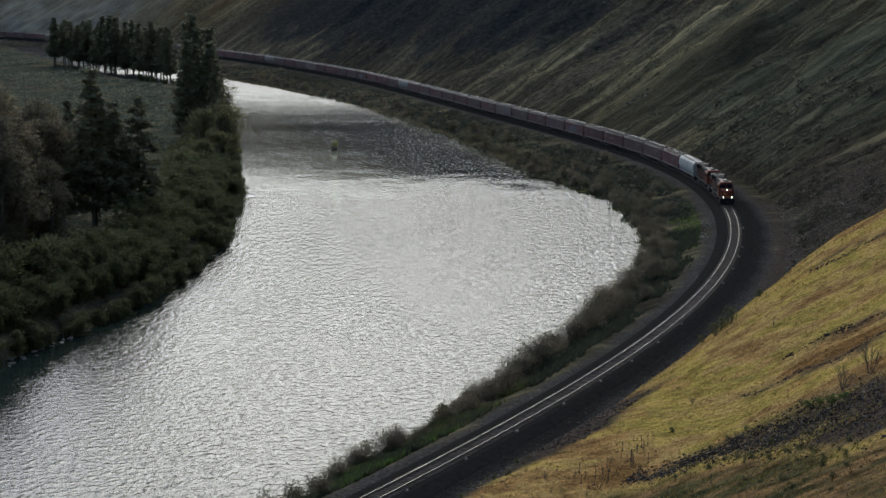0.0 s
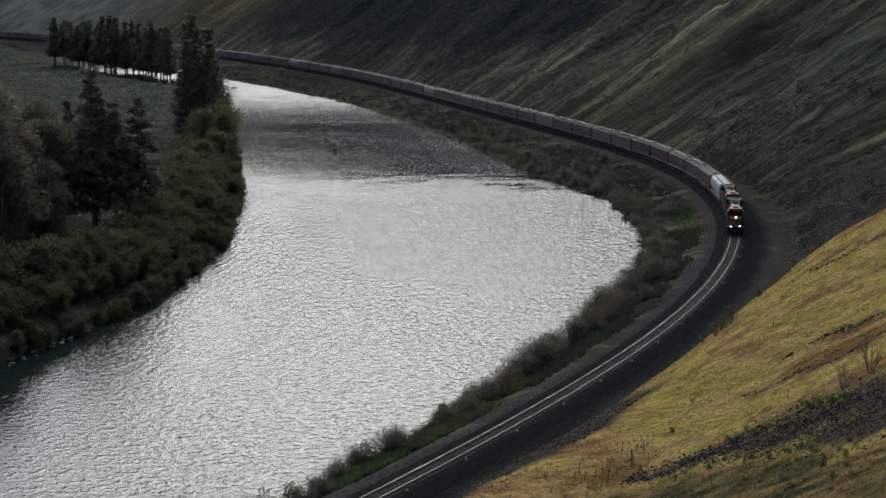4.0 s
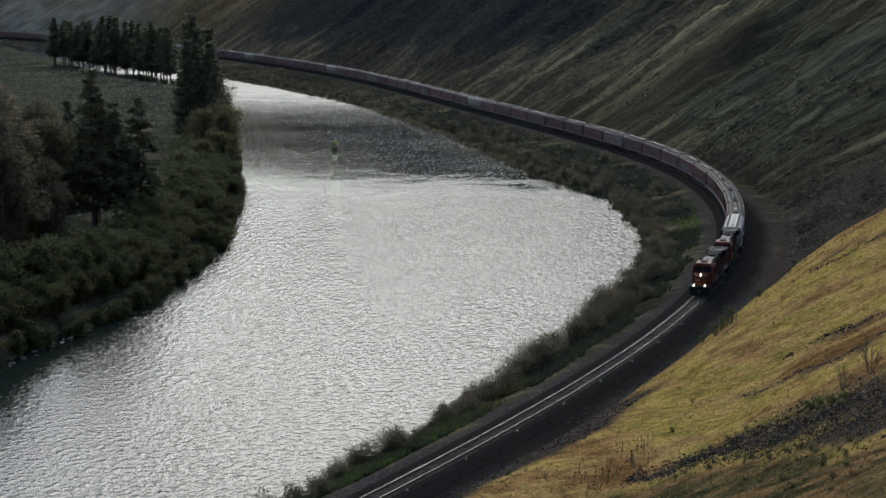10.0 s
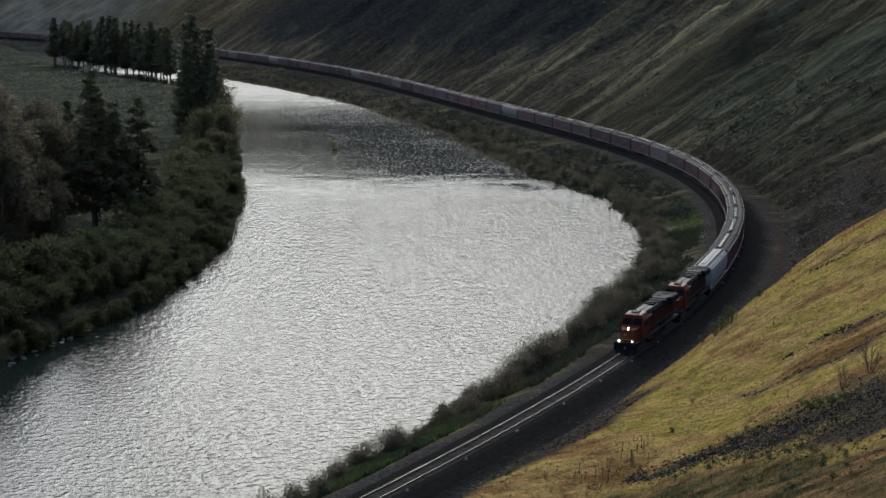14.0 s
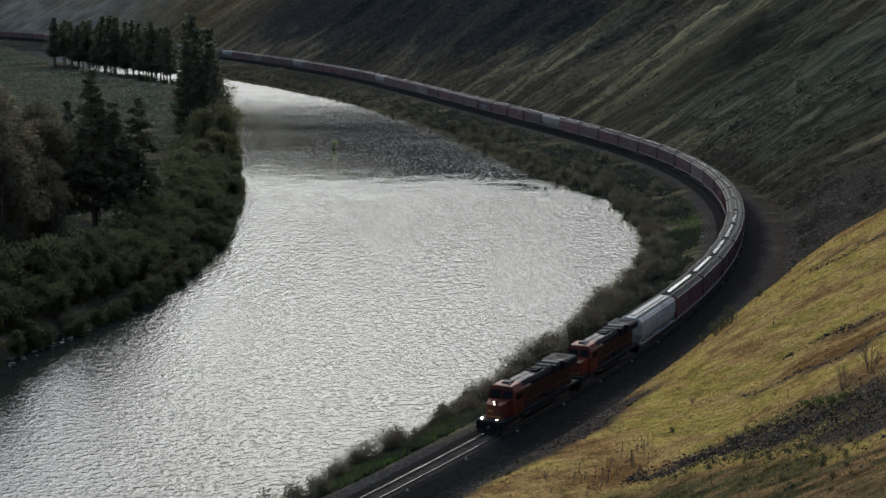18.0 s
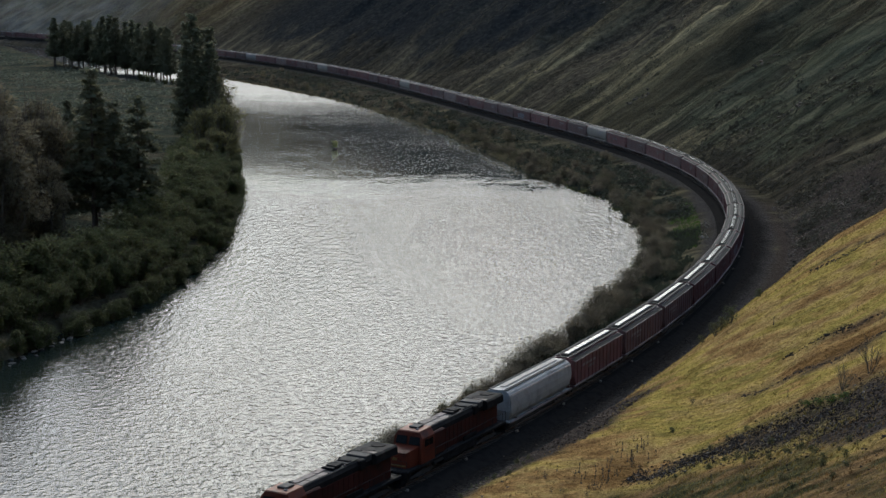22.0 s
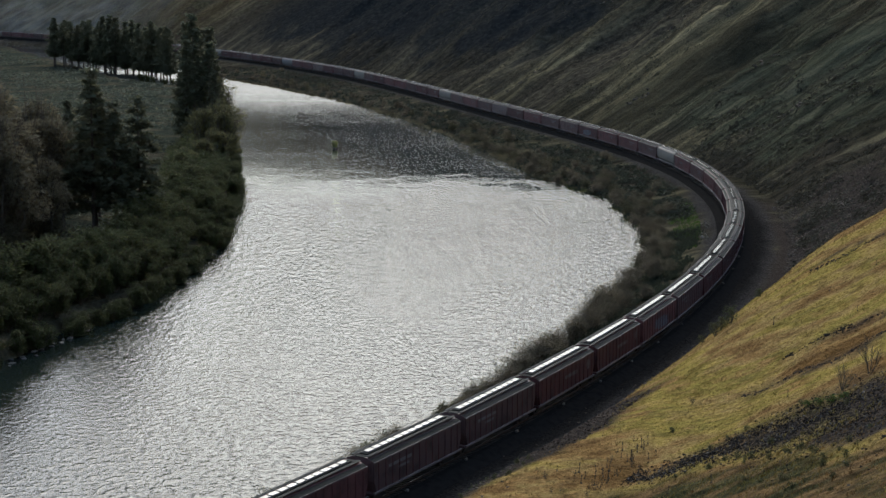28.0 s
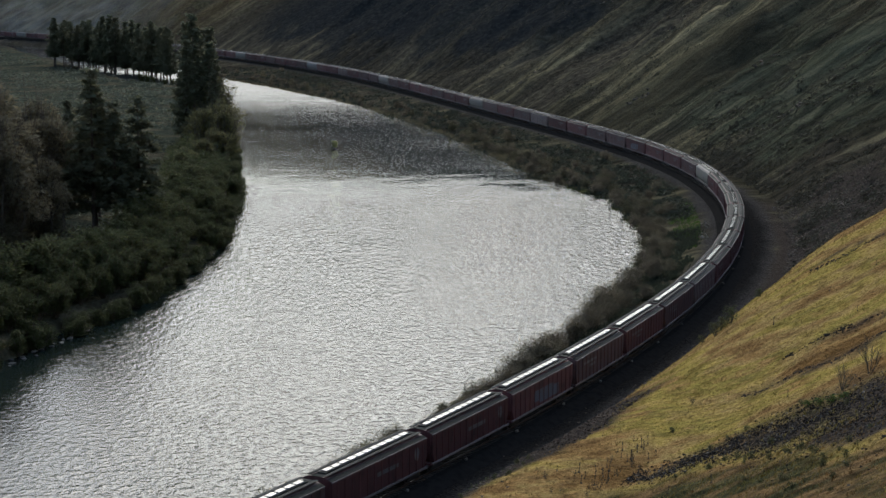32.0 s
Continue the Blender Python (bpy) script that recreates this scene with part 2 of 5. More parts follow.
def height(x, y):
    """Ground height at arrays of places, with the distances along and from the track."""
    x, y = np.asarray(x, float).ravel(), np.asarray(y, float).ravel()
    s, d = along(x, y)
    ragged = fractal(x / 9, y / 9, 3, 5) * 2.5
    near, far = lay(NEAR_BANK, s) + ragged, lay(FAR_BANK, s) + ragged * 1.6
    # hill's side: a cut bank beside the near track, open scree slope beyond, ribs and gullies down the fall line
    spur = 1 - smooth(72, 112, s + fractal(x / 14, y / 14, 3, 9) * 10)
    ribs = fractal(s / 60, d / 260, 3, 2) * 9 + fractal(s / 19, d / 100, 3, 3) * 6.5
    lumps = fractal(x / 16, y / 16, 4, 7) * 2.2 + fractal(x / 4.0, y / 4.0, 3, 8) * 1.1
    swell = 5.4 * np.exp(-((s - 60) / 30) ** 2) * smooth(8, 30, d) * (1 - smooth(60, 110, d))
    hill_near = 0.595 * (d - 6) + swell + lumps * 0.35 * smooth(10, 26, d)
    hollow = 7.5 * smooth(-116, -84, s) * (1 - smooth(-10, 45, s)) * smooth(13, 34, d)
    hill_near = hill_near - hollow
    cut = np.clip((d - 9.0 - fractal(x / 7, y / 7, 3, 4) * 2.5) / 4.5, 0, 1)
    hill_near = np.where(d < 40, -0.85 + (hill_near + 0.85) * cut, hill_near)
    up = np.maximum(d - 11.5, 0)
    hill_far = -0.85 + 0.62 * up + (ribs * smooth(12, 70, d) + lumps * smooth(11, 30, d))
    hill_far = np.where(hill_far > 60, 60 + (hill_far - 60) * 0.75, hill_far)
    hill = spur * hill_near + (1 - spur) * hill_far
    hill = np.where(hill > 95, 95 + 95 * np.tanh((hill - 95) / 110), hill)
    # river's side: gravel bench, brushy bank, bed, then the flat with the pines
    bench_end = 5.5 + fractal(x / 20, y / 20, 2, 11) * 2
    w = -d
    bank = -0.85 + (WATER + 0.85) * np.clip((w - bench_end) / np.maximum(near - bench_end, 1), 0, 1) ** 0.8 + fractal(x / 5, y / 5, 3, 12) * 0.8 * smooth(7, 11, w)
    bed = WATER - 1.6
    wet = smooth(-1.5, 2.5, w - near)
    flat = WATER + 1.4 + fractal(x / 60, y / 60, 3, 13) * 1.6 + fractal(x / 6, y / 6, 3, 14) * 0.5 + 3 * smooth(140, 330, w) + 0.33 * np.maximum(w - 330, 0)
    dry = smooth(-1.5, 3.0, w - far)
    side = (bank * (1 - wet) + bed * wet) * (1 - dry) + flat * dry
    z = np.where(d > 0, hill, side)
    z = np.where(np.abs(d) < 9, np.minimum(z, -0.85), z)
    return np.minimum(z, 200), s, d


def ground_at(x, y):
    return float(height([x], [y])[0][0])


# ---- mesh helpers ----
class Shape:
    """Collects corners and faces of one part."""

    def __init__(self):
        self.v, self.f = [], []

    def add(self, verts, faces):
        n = len(self.v)
        self.v += [tuple(p) for p in verts]
        self.f += [tuple(i + n for i in f) for f in faces]
        return self

    def box(self, x0, x1, y0, y1, z0, z1, c=0.03):
        """A box with chamfered edges."""
        c = min(c, (x1 - x0) * 0.4, (y1 - y0) * 0.4, (z1 - z0) * 0.4)
        bm = bmesh.new()
        for X, sx in ((x0, 1), (x1, -1)):
            for Y, sy in ((y0, 1), (y1, -1)):
                for Z, sz in ((z0, 1), (z1, -1)):
                    for a in ((1, 1, 0), (1, 0, 1), (0, 1, 1)):
                        bm.verts.new((X + a[0] * sx * c, Y + a[1] * sy * c, Z + a[2] * sz * c))
        bmesh.ops.convex_hull(bm, input=bm.verts[:])
        bm.verts.index_update()
        self.add([v.co[:] for v in bm.verts], [[v.index for v in f.verts] for f in bm.faces])
        bm.free()
        return self

    def tube(self, a, b, r0, r1=None, n=8, caps=True):
        a, b = Vector(a), Vector(b)
        r1 = r0 if r1 is None else r1
        q = (b - a).to_track_quat("Z", "Y")
        vs = []
        for p, r in ((a, r0), (b, r1)):
            vs += [p + q @ Vector((r * math.cos(k * math.tau / n), r * math.sin(k * math.tau / n), 0)) for k in range(n)]
        fs = [(k, (k + 1) % n, n + (k + 1) % n, n + k) for k in range(n)]
        if caps:
            fs += [tuple(range(n - 1, -1, -1)), tuple(range(n, 2 * n))]
        return self.add(vs, fs)

    def loft(self, rings, close=True, caps=True):
        n = len(rings[0])
        vs = [p for r in rings for p in r]
        fs = []
        for i in range(len(rings) - 1):
            for k in range(n if close else n - 1):
                fs.append((i * n + k, i * n + (k + 1) % n, (i + 1) * n + (k + 1) % n, (i + 1) * n + k))
        if caps and close:
            fs += [tuple(range(n - 1, -1, -1)), tuple(range((len(rings) - 1) * n, len(rings) * n))]
        return self.add(vs, fs)

    def mesh(self, name, material, soft=False):
        me = bpy.data.meshes.new(name)
        me.from_pydata(self.v, [], self.f)
        me.materials.append(material)
        if soft:
            me.polygons.foreach_set("use_smooth", [True] * len(me.polygons))
        me.validate()
        return me


def part(name, shape, material, parent, label="", soft=False):
    """One mesh object under a thing or a part."""
    me = shape if isinstance(shape, bpy.types.Mesh) else shape.mesh(name, material, soft)
    ob = new(name, me)
    ob.parent = parent
    return tagged(ob, label)


def thing(name, label, category, group="", at=None):
    ob = tagged(new(name), label, category, group)
    if at is not None:
        ob.matrix_basis = at
    return ob


# ---- the ground: one sheet to the horizon ----
def spaced(stops):
    out = []
    for (a, b, step) in stops:
        out += list(np.arange(a, b, step))
    return np.array(out + [stops[-1][1]])


def build_ground():
    xs = spaced([(-3200, -800, 200), (-800, -400, 40), (-400, -200, 10), (-200, -110, 4), (-110, 130, 1.3), (130, 240, 4), (240, 480, 10), (480, 900, 40), (900, 3200, 200)])
    ys = spaced([(-900, -100, 60), (-100, 0, 8), (0, 40, 2), (40, 430, 1.4), (430, 700, 2.5), (700, 1000, 4), (1000, 1600, 9), (1600, 2400, 60), (2400, 4600, 200)])
    X, Y = np.meshgrid(xs, ys)
    z, s, d = height(X, Y)
    me = bpy.data.meshes.new("ground")
    nx, ny = len(xs), len(ys)
    me.vertices.add(nx * ny)
    me.vertices.foreach_set("co", np.stack([X.ravel(), Y.ravel(), z], 1).ravel())
    i = np.arange(nx * ny).reshape(ny, nx)
    quads = np.stack([i[:-1, :-1], i[:-1, 1:], i[1:, 1:], i[1:, :-1]], -1).reshape(-1, 4)
    me.loops.add(quads.size)
    me.loops.foreach_set("vertex_index", quads.ravel())
    me.polygons.add(len(quads))
    me.polygons.foreach_set("loop_start", np.arange(0, quads.size, 4))
    me.polygons.foreach_set("loop_total", np.full(len(quads), 4))
    me.update(calc_edges=True)
    me.validate()
    me.polygons.foreach_set("use_smooth", np.ones(len(me.polygons), bool))
    place = me.attributes.new("place", "FLOAT_VECTOR", "POINT")
    place.data.foreach_set("vector", np.stack([s, d, z], 1).ravel())
    # where each kind of ground lies: dry grass, sage flat, gravel and broken rock
    x, y = X.ravel(), Y.ravel()
    rough = fractal(x / 10, y / 10, 4, 21)
    spur = 1 - smooth(72, 100, s + fractal(x / 14, y / 14, 3, 9) * 10 + rough * 10)
    # last term: straw tone past 900 m, lifting the far slopes like haze
    grass = spur * smooth(-1.3, 1.3, d - grass_edge(s) + rough * 4) + 0.16 * smooth(900, 1150, s) * smooth(14, 40, d + rough * 20)
    flat = smooth(-1, 8, -d - lay(FAR_BANK, s))
    gravel = (1 - smooth(5.5, 8.5, np.abs(d - 1.5) + rough * 2))
    toe = smooth(6.5, 8.5, d) * (1 - spur) * (1 - smooth(22, 44, d + rough * 22)) * (1 - smooth(190, 260, s + rough * 60))
    talus = talus_band(s, d, rough)
    rock = np.clip(toe + talus + spur * smooth(7.5, 9, d) * (1 - smooth(-1.0, 1.2, d - grass_edge(s) + rough * 4)), 0, 1)
    kinds = me.attributes.new("kinds", "FLOAT_COLOR", "POINT")
    kinds.data.foreach_set("color", np.stack([grass, flat, gravel, rock], 1).ravel())
    # rank brown growth below the rock tongue
    tawny = (1 - smooth(-2.5, 1.5, s - slide_edges(d)[1] + 1.5 + rough * 7)) * smooth(25, 31, d + rough * 8)
    # darkening put into the ground colour of the upper slope round the bend
    dark_zone = smooth(500, 610, s + rough * 90) * smooth(15, 45, d + rough * 30) * (1 - smooth(920, 1100, s))
    dark = me.attributes.new("dark_zone", "FLOAT", "POINT")
    dark.data.foreach_set("value", dark_zone)
    # fresh grass on the slope outside the bend, and far haze painted as paleness
    fresh = smooth(245, 285, s + rough * 30) * (1 - smooth(350, 400, s + rough * 40)) * smooth(16, 26, d + rough * 12) * (1 - smooth(62, 84, d + rough * 20))
    pale = smooth(1060, 1240, s + rough * 60) * smooth(8, 24, d + rough * 20)
    for key, values in (("fresh", fresh), ("pale", pale)):
        me.attributes.new(key, "FLOAT", "POINT").data.foreach_set("value", values)
    low = me.attributes.new("tawny", "FLOAT", "POINT")
    low.data.foreach_set("value", tawny)
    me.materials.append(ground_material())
    return tagged(new("ground", me), "hillsides of dry grass and dark scrub above a river flat", "ground", kind="structure")


def slide_edges(d):
    """Upper and lower edge of the tongue of broken basalt, along the track, at distances d up the slope."""
    return np.interp(d, [27, 31, 35, 46, 64], [-2.6, -0.9, 0.9, 0.8, 0]), np.interp(d, [27, 32.4, 35.3, 39, 44, 49.5, 55, 64], [-2.8, -3.6, -5.0, -7.6, -15, -24.5, -31.5, -43])


def grass_edge(s):
    """How far from the track the dry grass begins, above the scree and the raw cut."""
    return np.interp(s, [-60, -14, 0, 10, 20, 27, 40, 72], [12.5, 15.0, 17.0, 18.3, 17.4, 14.5, 12.6, 12.0])


def talus_band(s, d, rough):
    """A tongue of broken basalt that runs down the grassy slope, thin ledges above it and the raw edge of the cut."""
    upper, lower_edge = slide_edges(d)
    wavy = rough * 9
    tongue = (1 - smooth(-2.2, 1.4, s - upper + wavy)) * smooth(-1.2, 1.8, s - lower_edge + wavy) * smooth(27, 29, d) * (1 - smooth(62, 70, d))
    ledge = (1 - smooth(0.35, 1.0, np.abs(s - 12.6 + (d - 32) * 0.13 + rough * 1.5))) * smooth(30, 33, d) * (1 - smooth(46, 54, d))
    ledge = ledge + (1 - smooth(0.35, 1.1, np.abs(s - 18.5 + rough * 1.5))) * smooth(34, 38, d) * (1 - smooth(48, 54, d))
    lower = (1 - smooth(0.45, 1.1, np.abs(s - 41 + rough * 3))) * smooth(28, 31, d) * (1 - smooth(40, 46, d))
    raw = smooth(6, 10, s + rough * 5) * (1 - smooth(20, 25, s + rough * 6)) * (1 - smooth(17.5, 19.5, d + rough * 4)) * smooth(10, 12, d)
    # grass has crept back over parts of it
    tongue = tongue * (0.6 + 0.4 * smooth(-0.12, 0.06, rough + 0.06))
    return np.clip(tongue + (ledge + lower) * 0.9 + raw * 0.85, 0, 1)


def straw_tones(tree, where, place):
    """Spring grass seen along the slope: straw, yellow-green, reddish and brown bands that follow the fall of the ground."""
    fall = tree.nodes.new("ShaderNodeMapping")
    fall.inputs["Scale"].default_value = (0.42, 0.2, 0.0)
    tree.links.new(place, fall.inputs[0])
    band = noise_node(tree, 0.42, 5, fall.outputs[0], 0.6)
    patch = noise_node(tree, 0.07, 4, where)
    f = math_node(tree, "MULTIPLY_ADD", band.outputs["Fac"], 0.6, math_node(tree, "MULTIPLY", patch.outputs["Fac"], 0.4))
    f = math_node(tree, "MULTIPLY_ADD", f, 1.5, -0.25)
    return ramp_node(tree, f, [(0.34, (0.19, 0.11, 0.042)), (0.43, (0.3, 0.18, 0.072)), (0.48, (0.38, 0.26, 0.1)), (0.53, (0.38, 0.27, 0.082)), (0.58, (0.3, 0.235, 0.062)), (0.66, (0.36, 0.22, 0.085))]).outputs[0]


def dry_material():
    m, tree, bsdf = nodes_of("dry_grass_blades")
    where = tree.nodes.new("ShaderNodeTexCoord").outputs["Object"]
    att = tree.nodes.new("ShaderNodeAttribute")
    att.attribute_name = "place"
    island = tree.nodes.new("ShaderNodeNewGeometry").outputs["Random Per Island"]
    each = math_node(tree, "MULTIPLY_ADD", island, 0.5, 0.8)
    tree.links.new(mix_node(tree, 1.0, straw_tones(tree, where, att.outputs["Vector"]), each, "MULTIPLY"), bsdf.inputs["Base Color"])
    bsdf.inputs["Roughness"].default_value = 0.9
    bsdf.inputs["Specular IOR Level"].default_value = 0.1
    return m


def ground_material():
    m, tree, bsdf = nodes_of("ground_cover")
    att = tree.nodes.new("ShaderNodeAttribute")
    att.attribute_name = "place"
    kinds = tree.nodes.new("ShaderNodeAttribute")
    kinds.attribute_name = "kinds"
    split = tree.nodes.new("ShaderNodeSeparateColor")
    tree.links.new(kinds.outputs["Color"], split.inputs[0])
    where = tree.nodes.new("ShaderNodeTexCoord").outputs["Object"]
    fall = tree.nodes.new("ShaderNodeMapping")
    fall.inputs["Scale"].default_value = (1.0, 0.12, 0.0)
    tree.links.new(att.outputs["Vector"], fall.inputs[0])
    broad = noise_node(tree, 0.022, 5, fall.outputs[0], 0.6)
    streak = noise_node(tree, 0.11, 5, fall.outputs[0], 0.65)
    patch = noise_node(tree, 0.06, 5, where)
    clump = noise_node(tree, 0.45, 4, where, 0.65)
    fine = noise_node(tree, 2.6, 4, where, 0.7)
    # dark scrub slope: scrub, thin green grass and tan ribs
    scrub = ramp_node(tree, clump.outputs["Fac"], [(0.3, (0.029, 0.026, 0.021)), (0.5, (0.062, 0.056, 0.043)), (0.72, (0.122, 0.108, 0.076))])
    greens = ramp_node(tree, fine.outputs["Fac"], [(0.3, (0.064, 0.06, 0.039)), (0.7, (0.132, 0.12, 0.072))])
    tans = ramp_node(tree, fine.outputs["Fac"], [(0.3, (0.15, 0.132, 0.084)), (0.7, (0.3, 0.262, 0.168))])
    g = ramp_node(tree, broad.outputs["Fac"], [(0.4, (0, 0, 0)), (0.56, (1, 1, 1))]).outputs[0]
    t = ramp_node(tree, streak.outputs["Fac"], [(0.53, (0, 0, 0)), (0.66, (1, 1, 1))]).outputs[0]
    # thin green grass only on the open side of the bend
    bend = tree.nodes.new("ShaderNodeSeparateXYZ")
    tree.links.new(att.outputs["Vector"], bend.inputs[0])
    open_side = tree.nodes.new("ShaderNodeMapRange")
    open_side.inputs["From Min"].default_value, open_side.inputs["From Max"].default_value = 450.0, 600.0
    open_side.inputs["To Min"].default_value, open_side.inputs["To Max"].default_value = 0.75, 0.12
    tree.links.new(bend.outputs["X"], open_side.inputs["Value"])
    slope = mix_node(tree, math_node(tree, "MULTIPLY", g, open_side.outputs[0]), scrub.outputs[0], greens.outputs[0])
    slope = mix_node(tree, math_node(tree, "MULTIPLY", t, math_node(tree, "MULTIPLY_ADD", open_side.outputs[0], 0.9, 0.12)), slope, tans.outputs[0])
    cover = noise_node(tree, 0.0095, 3, where, 0.5)
    thick = ramp_node(tree, cover.outputs["Fac"], [(0.4, (0.62, 0.61, 0.6)), (0.6, (1.2, 1.16, 1.08))])
    slope = mix_node(tree, 1.0, slope, thick.outputs[0], "MULTIPLY")
    # narrow runnels and stripes of herbs down the fall line
    runnel = noise_node(tree, 0.34, 5, fall.outputs[0], 0.62)
    slope = mix_node(tree, 1.0, slope, ramp_node(tree, runnel.outputs["Fac"], [(0.34, (0.62, 0.62, 0.62)), (0.5, (1.0, 1.0, 1.0)), (0.64, (1.4, 1.37, 1.3))]).outputs[0], "MULTIPLY")
    # wide bands of bare brown scree between strips of pale grass
    band = noise_node(tree, 0.055, 4, fall.outputs[0], 0.55)
    slope = mix_node(tree, 1.0, slope, ramp_node(tree, band.outputs["Fac"], [(0.4, (0.7, 0.68, 0.69)), (0.5, (0.97, 0.95, 0.95)), (0.6, (1.2, 1.16, 1.08))]).outputs[0], "MULTIPLY")
    fresh = tree.nodes.new("ShaderNodeAttribute")
    fresh.attribute_name = "fresh"
    herb = ramp_node(tree, runnel.outputs["Fac"], [(0.36, (0.03, 0.031, 0.02)), (0.5, (0.07, 0.073, 0.045)), (0.64, (0.145, 0.134, 0.082))])
    herby = ramp_node(tree, streak.outputs["Fac"], [(0.36, (0.25, 0.25, 0.25)), (0.56, (0.95, 0.95, 0.95))])
    slope = mix_node(tree, math_node(tree, "MULTIPLY", fresh.outputs["Fac"], herby.outputs[0]), slope, herb.outputs[0])
    # darker, greyer tones mixed into the slope colour over that zone
    dark_zone = tree.nodes.new("ShaderNodeAttribute")
    dark_zone.attribute_name = "dark_zone"
    zone_tones = ramp_node(tree, clump.outputs["Fac"], [(0.3, (0.013, 0.014, 0.015)), (0.5, (0.021, 0.022, 0.022)), (0.72, (0.04, 0.04, 0.037))])
    slope = mix_node(tree, math_node(tree, "MULTIPLY", dark_zone.outputs["Fac"], 0.88), slope, zone_tones.outputs[0])
    # blue-grey tones: haze over the pale far slopes, put into their colour
    pale = tree.nodes.new("ShaderNodeAttribute")
    pale.attribute_name = "pale"
    hazed_slope = ramp_node(tree, patch.outputs["Fac"], [(0.35, (0.075, 0.08, 0.076)), (0.5, (0.13, 0.134, 0.124)), (0.68, (0.22, 0.215, 0.19))])
    slope = mix_node(tree, math_node(tree, "MULTIPLY", pale.outputs["Fac"], 0.8), slope, hazed_slope.outputs[0])
    # dry spring grass: straw, yellow-green and reddish patches
    straw = straw_tones(tree, where, att.outputs["Vector"])
    low = tree.nodes.new("ShaderNodeAttribute")
    low.attribute_name = "tawny"
    rank = ramp_node(tree, clump.outputs["Fac"], [(0.3, (0.08, 0.055, 0.028)), (0.5, (0.16, 0.102, 0.05)), (0.7, (0.24, 0.15, 0.07))])
    weed = ramp_node(tree, clump.outputs["Fac"], [(0.3, (0.024, 0.026, 0.013)), (0.5, (0.055, 0.053, 0.026)), (0.7, (0.1, 0.088, 0.042))])
    weedy = noise_node(tree, 0.16, 4, where, 0.6)
    rank = mix_node(tree, ramp_node(tree, weedy.outputs["Fac"], [(0.42, (0, 0, 0)), (0.55, (1, 1, 1))]).outputs[0], rank.outputs[0], weed.outputs[0])
    straw = mix_node(tree, low.outputs["Fac"], straw, rank)
    tuft = ramp_node(tree, clump.outputs["Fac"], [(0.28, (0.6, 0.55, 0.5)), (0.5, (1.16, 1.14, 1.1)), (0.75, (1.36, 1.3, 1.2))])
    blade = ramp_node(tree, fine.outputs["Fac"], [(0.3, (0.62, 0.6, 0.55)), (0.6, (1.1, 1.1, 1.1))])
    crack = noise_node(tree, 0.5, 3, fall.outputs[0], 0.6)
    line = math_node(tree, "ABSOLUTE", math_node(tree, "SUBTRACT", crack.outputs["Fac"], 0.5))
    bare = ramp_node(tree, line, [(0.006, (0.35, 0.35, 0.35)), (0.024, (0, 0, 0))])
    straw = mix_node(tree, bare.outputs[0], straw, (0.085, 0.062, 0.04))
    grass = mix_node(tree, 1.0, mix_node(tree, 1.0, straw, tuft.outputs[0], "MULTIPLY"), blade.outputs[0], "MULTIPLY")
    sage = ramp_node(tree, clump.outputs["Fac"], [(0.3, (0.033, 0.036, 0.026)), (0.5, (0.05, 0.055, 0.039)), (0.7, (0.085, 0.09, 0.062))])
    stone = ramp_node(tree, fine.outputs["Fac"], [(0.3, (0.03, 0.023, 0.018)), (0.55, (0.066, 0.052, 0.041)), (0.8, (0.13, 0.105, 0.084))])
    # ballast colour darkened as train shadow between, paler gravel on the river's shoulder and at the foot of the cut
    shadow_ballast = ramp_node(tree, fine.outputs["Fac"], [(0.3, (0.012, 0.011, 0.01)), (0.7, (0.034, 0.031, 0.028))])
    gravel = ramp_node(tree, fine.outputs["Fac"], [(0.3, (0.024, 0.0215, 0.02)), (0.5, (0.056, 0.051, 0.046)), (0.7, (0.12, 0.109, 0.098))])
    off = math_node(tree, "MULTIPLY_ADD", patch.outputs["Fac"], 5.0, math_node(tree, "ABSOLUTE", math_node(tree, "SUBTRACT", bend.outputs["Y"], 1.7)))
    past_shadow = tree.nodes.new("ShaderNodeMapRange")
    past_shadow.inputs["From Min"].default_value, past_shadow.inputs["From Max"].default_value = 5.4, 8.2
    tree.links.new(off, past_shadow.inputs["Value"])
    pebble = tree.nodes.new("NodeReroute")
    tree.links.new(mix_node(tree, past_shadow.outputs[0], shadow_ballast.outputs[0], gravel.outputs[0]), pebble.inputs[0])
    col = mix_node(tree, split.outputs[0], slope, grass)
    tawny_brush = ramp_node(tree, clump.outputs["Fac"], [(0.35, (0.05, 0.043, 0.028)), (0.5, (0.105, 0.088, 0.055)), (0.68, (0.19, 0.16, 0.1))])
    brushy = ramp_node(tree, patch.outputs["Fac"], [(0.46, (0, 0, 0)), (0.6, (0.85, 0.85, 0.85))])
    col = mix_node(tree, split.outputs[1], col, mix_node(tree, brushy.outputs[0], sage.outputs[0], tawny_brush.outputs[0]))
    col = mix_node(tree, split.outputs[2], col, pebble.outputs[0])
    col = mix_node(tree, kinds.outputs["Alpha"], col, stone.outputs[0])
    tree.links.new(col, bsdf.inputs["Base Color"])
    bsdf.inputs["Roughness"].default_value = 0.95
    bsdf.inputs["Specular IOR Level"].default_value = 0.0
    h = math_node(tree, "MULTIPLY_ADD", clump.outputs["Fac"], 1.6, math_node(tree, "MULTIPLY", fine.outputs["Fac"], 0.5))
    relief = bump_node(tree, bsdf, h, 0.9, 0.8)
    tree.links.new(math_node(tree, "MULTIPLY_ADD", dark_zone.outputs["Fac"], -0.6, 0.9), relief.inputs["Strength"])
    return m


